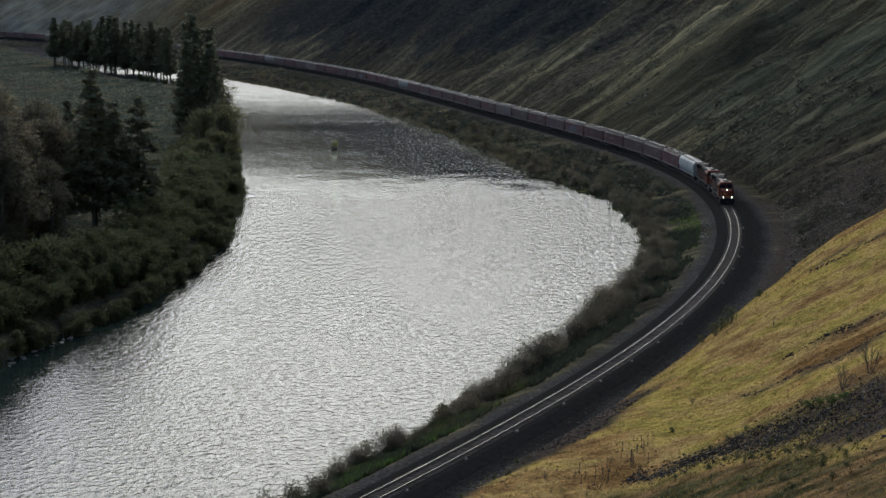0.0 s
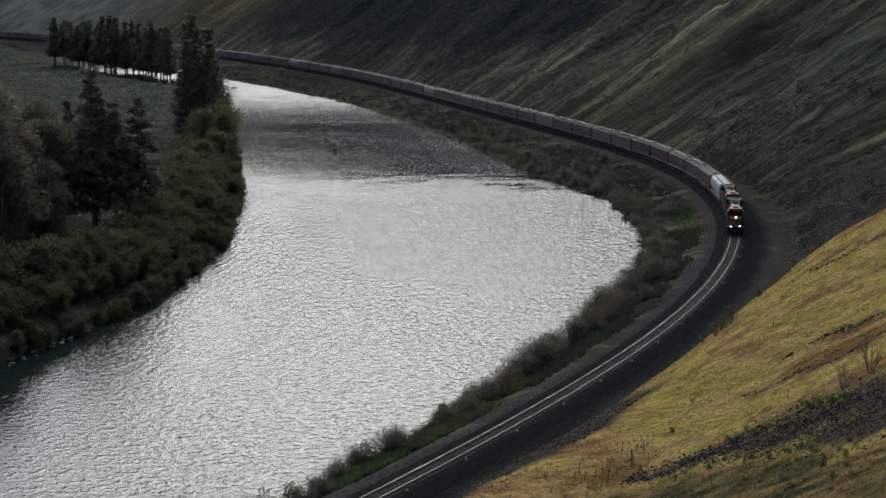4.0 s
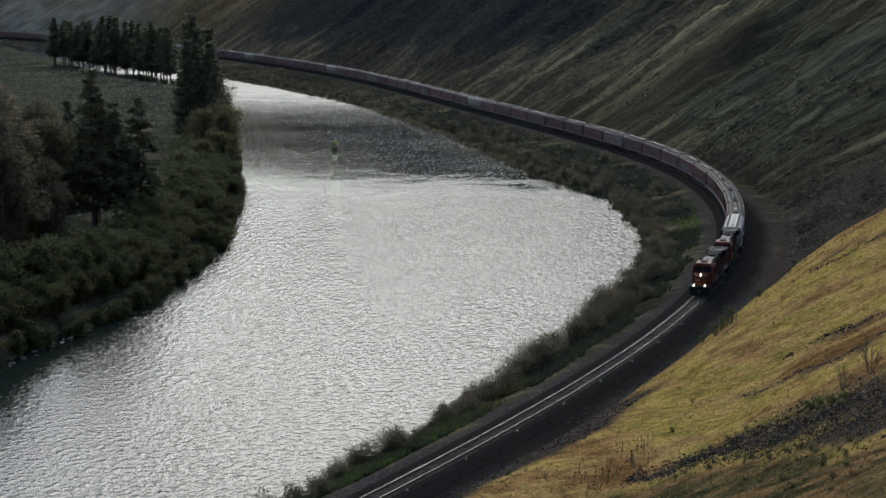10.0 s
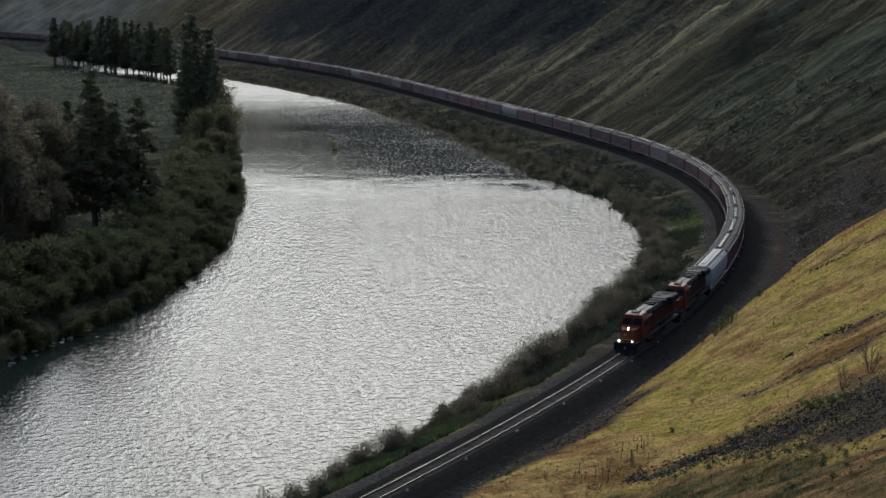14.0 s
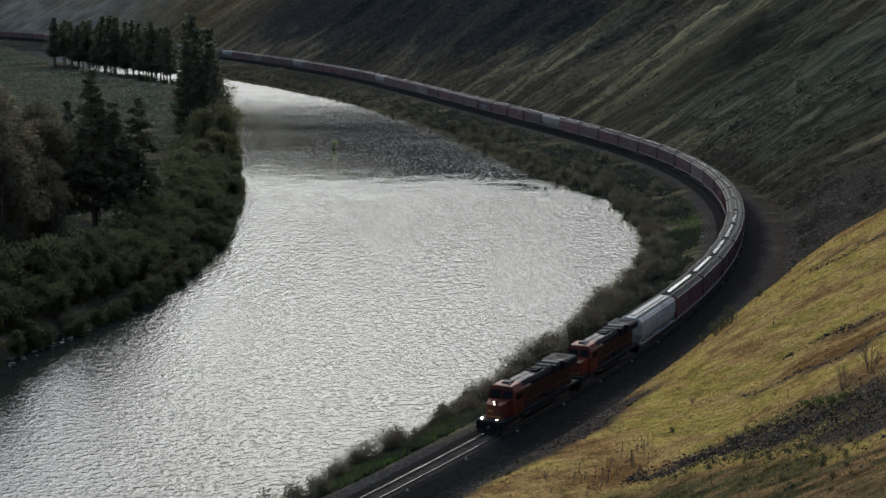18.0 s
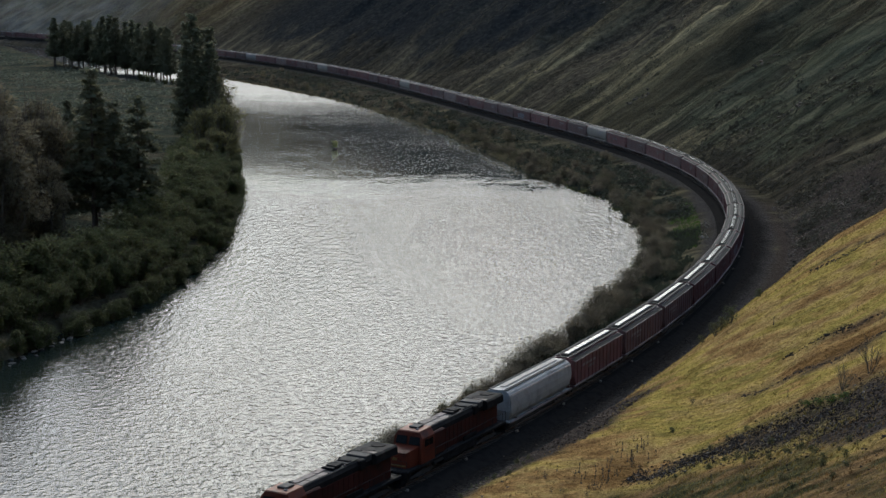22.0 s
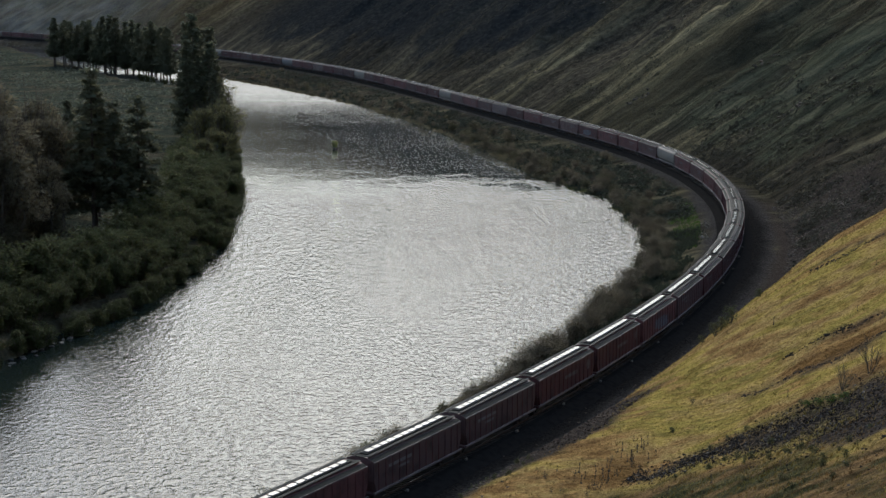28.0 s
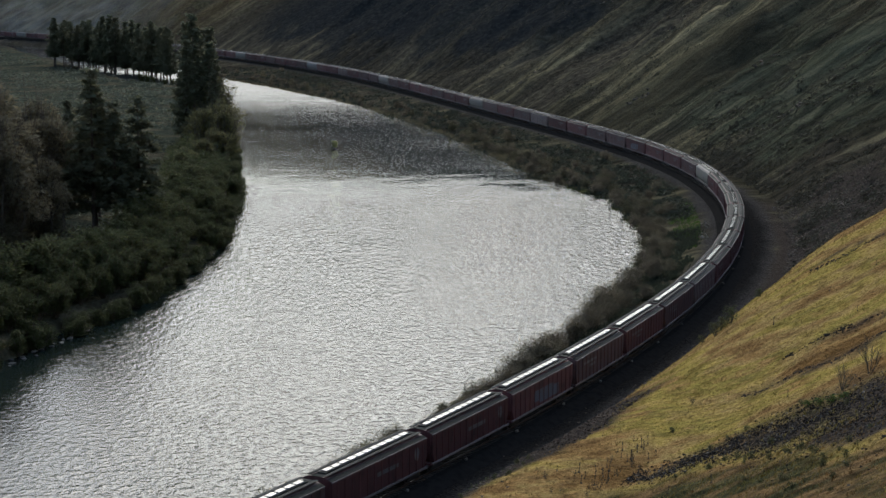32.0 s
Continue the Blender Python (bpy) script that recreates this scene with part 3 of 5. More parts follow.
def water_material():
    m, tree, bsdf = nodes_of("river_water")
    bsdf.inputs["Base Color"].default_value = (0.012, 0.018, 0.016, 1)
    bsdf.inputs["IOR"].default_value = 1.333
    bsdf.inputs["Roughness"].default_value = 0.08
    where = tree.nodes.new("ShaderNodeTexCoord").outputs["Object"]
    spot = tree.nodes.new("ShaderNodeNewGeometry").outputs["Position"]

    def mapped(source, scale, turn=0.0):
        node = tree.nodes.new("ShaderNodeMapping")
        node.inputs["Scale"].default_value = scale
        node.inputs["Rotation"].default_value = (0, 0, radians(turn))
        tree.links.new(source, node.inputs[0])
        return node.outputs[0]

    # short wind waves with finer ones on their backs, and drawn-out ripples upstream
    chop = noise_node(tree, 2.3, 3, mapped(where, (0.85, 0.7, 1.0), -16), 0.6)
    wave = noise_node(tree, 1.35, 2, mapped(where, (0.8, 0.66, 1.0), -12), 0.5)
    crest = ramp_node(tree, wave.outputs["Fac"], [(0.46, (0, 0, 0)), (0.74, (1, 1, 1))])
    longer = noise_node(tree, 1.0, 2, mapped(where, (1.0, 0.36, 1.0), -6), 0.5)
    swell = noise_node(tree, 1.0, 2, mapped(where, (0.6, 0.13, 1.0), 3), 0.5)
    ripple = noise_node(tree, 1.0, 4, mapped(where, (1.5, 0.4, 1.0), 5), 0.65)
    lane_map = mapped(spot, (0.35, 1.0, 0.0), 4)
    lanes = noise_node(tree, 0.035, 4, lane_map, 0.6)
    ragged = noise_node(tree, 0.16, 4, lane_map, 0.65)
    axis = tree.nodes.new("ShaderNodeSeparateXYZ")
    tree.links.new(spot, axis.inputs[0])
    upstream = tree.nodes.new("ShaderNodeMapRange")
    upstream.inputs["From Min"].default_value, upstream.inputs["From Max"].default_value = 420.0, 760.0
    tree.links.new(axis.outputs["Y"], upstream.inputs["Value"])
    h = math_node(tree, "MULTIPLY_ADD", crest.outputs[0], 0.42, math_node(tree, "MULTIPLY", chop.outputs["Fac"], 0.5))
    middle = tree.nodes.new("ShaderNodeMapRange")
    middle.inputs["From Min"].default_value, middle.inputs["From Max"].default_value = 190.0, 340.0
    tree.links.new(axis.outputs["Y"], middle.inputs["Value"])
    h = math_node(tree, "MULTIPLY_ADD", math_node(tree, "MULTIPLY", longer.outputs["Fac"], middle.outputs[0]), 2.5, h)
    h = math_node(tree, "MULTIPLY_ADD", math_node(tree, "MULTIPLY", swell.outputs["Fac"], upstream.outputs[0]), 4.0, h)
    b = bump_node(tree, bsdf, h, 1.0, 0.34)
    # how much of the water the wind has roughened: all of the near reach, flecks in the lee of the far slope, more and more again upstream
    reach = math_node(tree, "MULTIPLY_ADD", ragged.outputs["Fac"], 150.0, math_node(tree, "SUBTRACT", axis.outputs["Y"], 75.0))
    reach = math_node(tree, "MULTIPLY_ADD", ripple.outputs["Fac"], 160.0, math_node(tree, "SUBTRACT", reach, 80.0))
    reach = math_node(tree, "MULTIPLY", reach, 0.001)
    windy = ramp_node(tree, reach, [(0.31, (0.9, 0.9, 0.9)), (0.37, (0.52, 0.52, 0.52)), (0.41, (0.3, 0.3, 0.3)), (0.455, (0.05, 0.05, 0.05)), (0.6, (0.04, 0.04, 0.04)), (0.67, (0.2, 0.2, 0.2)), (0.75, (0.55, 0.55, 0.55)), (0.83, (1, 1, 1)), (0.99, (0.17, 0.17, 0.17))])
    lane = math_node(tree, "MULTIPLY_ADD", lanes.outputs["Fac"], 0.2, -0.1)
    # the wind reaches the side below the railway first
    lane = math_node(tree, "MULTIPLY_ADD", axis.outputs["X"], 0.0003, math_node(tree, "ADD", lane, 0.03))
    share = math_node(tree, "ADD", math_node(tree, "MULTIPLY_ADD", windy.outputs[0], 0.6, -0.15), lane)
    flecks = ramp_node(tree, math_node(tree, "ADD", ripple.outputs["Fac"], share), [(0.45, (0.03, 0.03, 0.03)), (0.66, (0.75, 0.75, 0.75))])
    gust = noise_node(tree, 0.11, 3, mapped(where, (0.22, 1.0, 0.0)), 0.6)
    cats_paw = ramp_node(tree, gust.outputs["Fac"], [(0.69, (0, 0, 0)), (0.78, (0.6, 0.6, 0.6))])
    # the trees on the far bank keep the wind off the water beside them
    lee = tree.nodes.new("ShaderNodeMapRange")
    lee.inputs["From Min"].default_value, lee.inputs["From Max"].default_value = -58.0, -27.0
    lee.inputs["To Min"].default_value, lee.inputs["To Max"].default_value = 0.02, 1.0
    tree.links.new(math_node(tree, "MULTIPLY_ADD", ragged.outputs["Fac"], 12.0, math_node(tree, "SUBTRACT", axis.outputs["X"], 6.0)), lee.inputs["Value"])
    beyond = tree.nodes.new("ShaderNodeMapRange")
    beyond.inputs["From Min"].default_value, beyond.inputs["From Max"].default_value = 330.0, 420.0
    tree.links.new(axis.outputs["Y"], beyond.inputs["Value"])
    shelter = math_node(tree, "MAXIMUM", lee.outputs[0], beyond.outputs[0])
    rough = math_node(tree, "MULTIPLY", math_node(tree, "MAXIMUM", flecks.outputs[0], cats_paw.outputs[0]), shelter)
    tree.links.new(rough, b.inputs["Strength"])
    # far off, waves too fine to tell apart
    tree.links.new(math_node(tree, "MULTIPLY_ADD", math_node(tree, "MULTIPLY", rough, upstream.outputs[0]), 0.34, 0.055), bsdf.inputs["Roughness"])
    return m


def build_water():
    s = Shape()
    n = 12
    for i in range(n + 1):
        for k in range(n + 1):
            s.v.append((-1500 + 3000 * i / n, -1100 + 4200 * k / n, 0.0))
    for i in range(n):
        for k in range(n):
            a = i * (n + 1) + k
            s.f.append((a, a + n + 1, a + n + 2, a + 1))
    ob = new("water", s.mesh("water", water_material()))
    ob.location = (0, 0, WATER)
    return tagged(ob, "wide rippled river reflecting a pale sky", "river", kind="structure")


# ---- the railway line ----
def strip(profile, s0, s1, step, z_of=None):
    """A profile of (d, z) corners carried along the track."""
    sh = Shape()
    n = len(profile)
    ss = np.arange(s0, s1, step)
    for s in ss:
        for d, z in profile:
            x, y, _ = on_track(s, d)
            sh.v.append((x, y, z))
    for i in range(len(ss) - 1):
        for k in range(n - 1):
            a = i * n + k
            sh.f.append((a, a + n, a + n + 1, a + 1))
    return sh


def rail_profile(c):
    half = [(-0.07, -0.17), (-0.065, -0.155), (-0.012, -0.13), (-0.012, -0.045), (-0.036, -0.035), (-0.036, -0.006), (-0.03, 0.0)]
    right = [(-d, z) for d, z in reversed(half)]
    return [(c + d, z) for d, z in half + right]


def build_track():
    bed = new("trackbed", strip([(-3.6, -1.0), (-3.3, -0.78), (-1.95, -0.24), (-1.5, -0.24), (0, -0.26), (1.5, -0.24), (1.95, -0.24), (3.3, -0.78), (3.6, -1.0)],
                                -300, 1560, 2.0).mesh("trackbed", M_BALLAST))
    tagged(bed, "shoulder of dark crushed basalt ballast under the rails", "trackbed", kind="structure")
    for c in (-0.7175 - 0.036, 0.7175 + 0.036):
        r = new("rail", strip(rail_profile(c), -300, 1560, 3.0).mesh("rail", M_WEB))
        tagged(r, "long rusty steel rail with a bright worn head", "rail", "rails of the line", "structure")
        part("rail_head", strip([(c - 0.032, 0.0), (c - 0.026, 0.005), (c + 0.026, 0.005), (c + 0.032, 0.0)], -300, 1560, 3.0), M_RAIL, r, "polished running surface")
    tie = Shape().box(-1.3, 1.3, -0.115, 0.115, -0.36, -0.165, 0.015).mesh("tie", M_TIE)
    # single ties where the camera passes nearest, joined ties beyond
    for k in range(300):
        s = -32 + k * 0.55
        x, y, h = on_track(s)
        ob = new("tie", tie)
        ob.parent = bed
        ob.matrix_basis = pose(x, y, 0, 0, 0, math.degrees(h) - 90 + random.uniform(-1.2, 1.2))
    sh = Shape()
    s = -32 + 300 * 0.55
    while s < 760:
        x, y, h = on_track(s)
        c, e = math.cos(h - math.pi / 2), math.sin(h - math.pi / 2)
        pts = [(px, py, pz) for pz in (-0.3, -0.17) for px, py in ((-1.3, -0.11), (1.3, -0.11), (1.3, 0.11), (-1.3, 0.11))]
        sh.add([(x + px * c - py * e, y + px * e + py * c, pz) for px, py, pz in pts], [(4, 5, 6, 7), (0, 1, 5, 4), (2, 3, 7, 6), (1, 2, 6, 5), (3, 0, 4, 7)])
        s += 0.55
    tagged(part("far_ties", sh, M_TIE, bed), kind="stuff")
    return bed


GROUND = build_ground()
RIVER = build_water()
build_track()


# ---- the train ----
SPEED, START = 10.7, 282.2          # metres a second; where the joint behind the first pale hopper stands at 0 s
CAR, ENGINE = 17.9, 22.3


def wheelset(parent, y, r):
    sh = Shape()
    sh.tube((-0.82, y, r), (0.82, y, r), 0.09, n=8)
    for x in (-0.78, 0.68):
        sh.tube((x, y, r), (x + 0.1, y, r), r, n=18)
        sh.tube((x + (-0.03 if x < 0 else 0.1), y, r), (x + (0.0 if x < 0 else 0.13), y, r), r * 0.55, n=12)
    return part("wheelset", sh, M_WHEEL, parent)


def bogie(parent, y, axles, r, gap, name="bogie"):
    sh = Shape()
    reach = (axles - 1) * gap / 2 + 0.35
    for x in (-1.08, 0.94):
        sh.loft([[(x, y - reach, r + 0.02), (x, y - reach * 0.55, r + 0.2), (x, y, r + 0.28), (x, y + reach * 0.55, r + 0.2), (x, y + reach, r + 0.02),
                  (x, y + reach, r - 0.14), (x, y + reach * 0.5, r - 0.2), (x, y, r - 0.24), (x, y - reach * 0.5, r - 0.2), (x, y - reach, r - 0.14)],
                 [(x + 0.14, y - reach, r + 0.02), (x + 0.14, y - reach * 0.55, r + 0.2), (x + 0.14, y, r + 0.28), (x + 0.14, y + reach * 0.55, r + 0.2), (x + 0.14, y + reach, r + 0.02),
                  (x + 0.14, y + reach, r - 0.14), (x + 0.14, y + reach * 0.5, r - 0.2), (x + 0.14, y, r - 0.24), (x + 0.14, y - reach * 0.5, r - 0.2), (x + 0.14, y - reach, r - 0.14)]])
    sh.box(-1.0, 1.0, y - 0.22, y + 0.22, r, r + 0.35, 0.04)
    b = part(name, sh, M_UNDER, parent)
    for k in range(axles):
        wheelset(b, y + (k - (axles - 1) / 2) * gap, r)
    return b


def body_ring(y, shape):
    return [(x, y, z) for x, z in shape]


def hopper(name, paint, roof, label, rounded=False, marks=None, trough=False):
    """A covered grain hopper, base at rail level under its middle, front towards +y."""
    car = thing(name, label, "freight wagon", "wagons of the grain train")
    half = CAR / 2 - 0.45
    top = 4.42
    if rounded:
        side = [(1.05, 1.15), (1.5, 1.75), (1.6, 2.4), (1.6, 3.1), (1.5, 3.75), (1.25, 4.15), (0.75, top)]
    else:
        side = [(1.5, 1.12), (1.56, 1.2), (1.57, 2.4), (1.57, 3.78), (1.5, 3.98), (1.2, 4.12), (0.75, 4.3)]
    ring = [(-x, z) for x, z in side] + [(x, z) for x, z in reversed(side)]
    sh = Shape()
    # upper body full length, ends sloped in towards the hoppers

    def cut(y, lift):
        return body_ring(y, [(x, max(z, lift)) for x, z in ring])
    sh.loft([cut(-half + 0.1, 2.2), cut(-half + 0.55, 1.12), cut(-half * 0.3, 1.12), cut(half * 0.3, 1.12), cut(half - 0.55, 1.12), cut(half - 0.1, 2.2)])
    body = part("body", sh, paint, car)
    if not rounded:
        for k in range(13):
            y = -half + 0.9 + k * (2 * half - 1.8) / 12
            for x in (-1.63, 1.57):
                part("side_post", RIB[0], None, body).location = (x, y, 0)
    # sills and eaves in the pale colour of their highlight
    for x in (-1.66, 1.54):
        part("side_sill", Shape().box(x, x + 0.12, -half, half, 1.0, 1.22, 0.02), M_EDGE, car)
    for x in (-1.6, 1.5):
        part("eave_rail", Shape().box(x, x + 0.1, -half + 0.1, half - 0.1, 3.9, 3.97, 0.02), M_EDGE, car)
    if not rounded:
        rs = [(-1.53, 3.985), (-1.2, 4.14), (-0.4, 4.35), (0.4, 4.35), (1.2, 4.14), (1.53, 3.985), (1.2, 4.1), (-1.2, 4.1)]
        part("roof_sheet", Shape().loft([[(x, e * (half - 0.12), z) for x, z in rs] for e in (-1, 1)]), roof, car, "dusty grey roof sheet")
    # roof: trough hatches along the middle, walkways beside them
    count = 1 if trough else 11
    pitch = (2 * half - 2.4) / count
    part("hatch_coaming", Shape().box(-0.42, 0.42, -half + 0.9, half - 0.9, 4.2, 4.46, 0.03), roof, car)
    for k in range(count):
        y = -half + 1.2 + k * pitch
        part("hatch", TROUGH if trough else HATCH, None, car).location = (0, y + pitch / 2, 0)
    for x in (-1.02, 0.62):
        part("running_board", Shape().box(x, x + 0.4, -half + 0.2, half - 0.2, 4.40, 4.45, 0.01), M_WALK, car)
    # three discharge bays
    for y in (-4.2, 0.0, 4.2):
        b = Shape()
        b.loft([[(-1.35, y - 1.9, 1.15), (1.35, y - 1.9, 1.15), (1.35, y + 1.9, 1.15), (-1.35, y + 1.9, 1.15)],
                [(-0.55, y - 0.5, 0.42), (0.55, y - 0.5, 0.42), (0.55, y + 0.5, 0.42), (-0.55, y + 0.5, 0.42)]])
        part("discharge_bay", b, paint, car)
    for e in (-1, 1):
        f = Shape()
        f.box(-1.5, 1.5, *sorted((e * (half - 1.9), e * half)), 0.95, 1.1, 0.02)
        f.box(-0.25, 0.25, *sorted((e * (half - 2.5), e * (half + 0.05))), 0.72, 1.0, 0.03)
        for x in (-1.4, 1.32):
            f.tube((x + 0.04, e * (half - 0.1), 1.05), (x + 0.04, e * (half - 0.1), 4.0), 0.04, n=6)
        for z in (1.5, 1.9, 2.3, 2.7, 3.1, 3.5, 3.9):
            f.tube((0.9, e * (half - 0.1), z), (1.36, e * (half - 0.1), z), 0.02, n=5)
        part("end_frame", f, paint, car)
        c = Shape().box(-0.12, 0.12, *sorted((e * (half - 0.1), e * (CAR / 2 - 0.02))), 0.76, 1.0, 0.04)
        part("coupler", c, M_UNDER, car)
        bogie(car, e * (half - 1.75), 2, 0.46, 1.75)
    if marks:
        for x in (-1, 1):
            for layer, (kind, y0, y1, z0, z1, mt) in enumerate(marks):
                s = Shape()
                X = x * ((1.606 if rounded else 1.578) + 0.005 * layer)
                if kind == "oval":
                    n = 16
                    pts = [((y0 + y1) / 2 + (y1 - y0) / 2 * math.cos(a * math.tau / n), (z0 + z1) / 2 + (z1 - z0) / 2 * math.sin(a * math.tau / n)) for a in range(n)]
                    s.loft([[(X, a, b) for a, b in pts], [(X + x * 0.008, a, b) for a, b in pts]])
                else:
                    s.box(*sorted((X, X + x * 0.008)), y0, y1, z0, z1, 0.001)
                part("marking", s, mt, body)
    return car


RIB = [Shape().box(0, 0.06, -0.05, 0.05, 1.22, 3.8, 0.012).mesh("side_post", M_BROWN)]
_pitch = (2 * (CAR / 2 - 0.45) - 2.4) / 11
HATCH = Shape().box(-0.29, 0.29, -_pitch / 2 + 0.1, _pitch / 2 - 0.1, 4.47, 4.56, 0.04).mesh("hatch", M_HATCH)


TROUGH = Shape().box(-0.3, 0.3, -7.2, 7.2, 4.46, 4.56, 0.05).mesh("hatch", M_GREY)


def handrail(parent, pts, r=0.025):
    sh = Shape()
    for a, b in zip(pts, pts[1:]):
        sh.tube(a, b, r, n=5)
    return part("handrail", sh, M_SOOT, parent)


def locomotive():
    """A six-axle road locomotive, base at rail level under its middle, cab towards +y."""
    eng = thing("locomotive", "orange and black diesel road locomotive with lit headlamps", "locomotive", "engines of the train")
    L = ENGINE / 2 - 0.5
    fr = Shape()
    fr.box(-1.55, 1.55, -L, L, 1.25, 1.55, 0.04)
    part("frame", fr, M_BLACK, eng)
    tank = Shape()
    prof = [(-1.45, 1.2), (-1.5, 0.75), (-1.15, 0.4), (1.15, 0.4), (1.5, 0.75), (1.45, 1.2)]
    tank.loft([[(x, -3.2, z) for x, z in prof], [(x, 3.2, z) for x, z in prof]])
    part("fuel_tank", tank, M_BLACK, eng)
    for x in (-1.42, 1.18):
        part("air_reservoir", Shape().tube((x + 0.12, 3.3, 1.05), (x + 0.12, 5.2, 1.05), 0.2, n=12), M_SOOT, eng)
    # nose: tapered, with a sloped top
    nose = Shape()
    nose.loft([[(-1.25, 7.5, 1.55), (1.25, 7.5, 1.55), (1.25, 7.5, 3.3), (-1.25, 7.5, 3.3)],
               [(-1.1, 9.35, 1.55), (1.1, 9.35, 1.55), (1.0, 9.2, 3.08), (-1.0, 9.2, 3.08)],
               [(-0.8, 9.75, 1.55), (0.8, 9.75, 1.55), (0.72, 9.6, 2.95), (-0.72, 9.6, 2.95)]])
    n = part("nose", nose, M_ORANGE, eng)
    part("nose_stripe", Shape().box(-0.85, 0.85, 9.72, 9.78, 1.7, 1.82, 0.005), M_YELLOW, n)
    part("nose_door", Shape().box(-0.4, 0.0, 9.66, 9.74, 1.6, 2.5, 0.02), M_ORANGE, n)
    # cab: raked windscreen, roof with chamfered brow
    cab = Shape()
    sec = [(-1.52, 1.55), (-1.52, 3.1), (-1.5, 3.95), (-1.1, 4.55), (1.1, 4.55), (1.5, 3.95), (1.52, 3.1), (1.52, 1.55)]
    def cabring(y, rake):
        return [(x, y - max(z - 3.0, 0) * rake, z) for x, z in sec]
    cab.loft([cabring(5.2, 0), cabring(7.9, 0.28)])
    c = part("cab", cab, M_ORANGE, eng)
    part("cab_roof", Shape().loft([[(-1.14, 5.15, 4.5), (1.14, 5.15, 4.5), (1.1, 5.15, 4.62), (-1.1, 5.15, 4.62)], [(-1.1, 7.6, 4.5), (1.1, 7.6, 4.5), (1.05, 7.5, 4.6), (-1.05, 7.5, 4.6)]]), M_CABTOP, c, "orange cab roof in a lighter, sky-lit tone")
    part("air_conditioner", Shape().box(-0.5, 0.5, 5.5, 6.7, 4.6, 4.8, 0.06), M_SOOT, c)
    for x0, x1 in ((-1.3, -0.14), (0.14, 1.3)):
        w = Shape()
        pts = [(x0, 3.34), (x1, 3.34), (x1 * 0.94, 4.08), (x0 * 0.94, 4.08)]
        w.loft([[(x, 7.87 - max(z - 3.0, 0) * 0.28, z) for x, z in pts], [(x, 7.925 - max(z - 3.0, 0) * 0.28, z) for x, z in pts]])
        part("windscreen", w, M_GLASS, c)
    for sx in (-1, 1):
        for y0, y1 in ((5.55, 6.3), (6.4, 7.2)):
            w = Shape()
            pts = [(y0, 3.12), (y1, 3.12), (y1, 3.75), (y0, 3.75)]
            w.loft([[(sx * (1.5 + 0.02), y, z) for y, z in pts], [(sx * 1.545, y, z) for y, z in pts]])
            part("side_window", w, M_GLASS, c)
    # long hood with its roof, doors and grilles
    hood = Shape()
    hs = [(-0.98, 1.55), (-0.98, 4.05), (-0.78, 4.36), (0.78, 4.36), (0.98, 4.05), (0.98, 1.55)]
    hood.loft([[(x, -9.6, z) for x, z in hs], [(x, 5.2, z) for x, z in hs]])
    h = part("long_hood", hood, M_HOOD_SHADE, eng)
    part("hood_top", Shape().box(-0.82, 0.82, -6.0, 5.1, 4.34, 4.42, 0.02), M_SOOT, h, "dusty dark hood roof")
    ht = [(-1.0, 3.62), (-1.0, 4.06), (-0.79, 4.375), (0.79, 4.375), (1.0, 4.06), (1.0, 3.62)]
    part("hood_roof", Shape().loft([[(x, -9.62, z) for x, z in ht], [(x, 5.1, z) for x, z in ht]]), M_BLACK, h, "black painted hood roof and upper sides")
    for k in range(12):
        y = -5.6 + k * 0.85
        for x in (-1.01, 0.98):
            part("hood_door", Shape().box(x, x + 0.03, y, y + 0.78, 1.75, 3.56, 0.01), M_HOOD_SHADE, h)
    part("equipment_bulge", Shape().box(-1.3, 1.3, 2.6, 5.0, 1.6, 3.95, 0.12), M_HOOD_SHADE, h)
    for k in range(3):
        part("roof_panel", Shape().box(-0.72, -0.06, 0.5 + k * 1.42, 1.84 + k * 1.42, 4.42, 4.49 + 0.015 * (k % 2), 0.02), M_PANEL, h)
        part("roof_panel", Shape().box(0.08, 0.76, -0.4 + k * 1.6, 1.12 + k * 1.6, 4.42, 4.5 - 0.015 * (k % 2), 0.02), M_PANEL, h)
    part("exhaust", Shape().box(-0.55, 0.55, -1.9, -0.9, 4.4, 4.72, 0.05), M_BLACK, h)
    part("roof_panel", Shape().box(-0.75, 0.75, -4.6, -2.4, 4.42, 4.56, 0.04), M_WALK, h)
    part("dynamic_brake", Shape().box(-1.2, 1.2, -4.9, -4.0, 3.6, 4.5, 0.08), M_BLACK, h)
    rad = Shape()
    rs = [(-1.0, 3.5), (-1.55, 3.75), (-1.5, 4.45), (-1.3, 4.58), (1.3, 4.58), (1.5, 4.45), (1.55, 3.75), (1.0, 3.5)]
    rad.loft([[(x, -9.9, z) for x, z in rs], [(x, -6.2, z) for x, z in rs]])
    r = part("radiator", rad, M_BLACK, eng)
    for y in (-9.0, -7.2):
        part("fan", Shape().tube((0, y, 4.56), (0, y, 4.64), 0.7, n=20), M_BLACK, r)
    for y in (-6.85,):
        part("radiator_panel", Shape().box(-1.2, 0.2, y, y + 0.5, 4.585, 4.625, 0.01), M_PANEL, r)
    part("shutter", Shape().box(0.35, 1.25, -9.4, -6.5, 4.585, 4.61, 0.01), M_WALK, r)
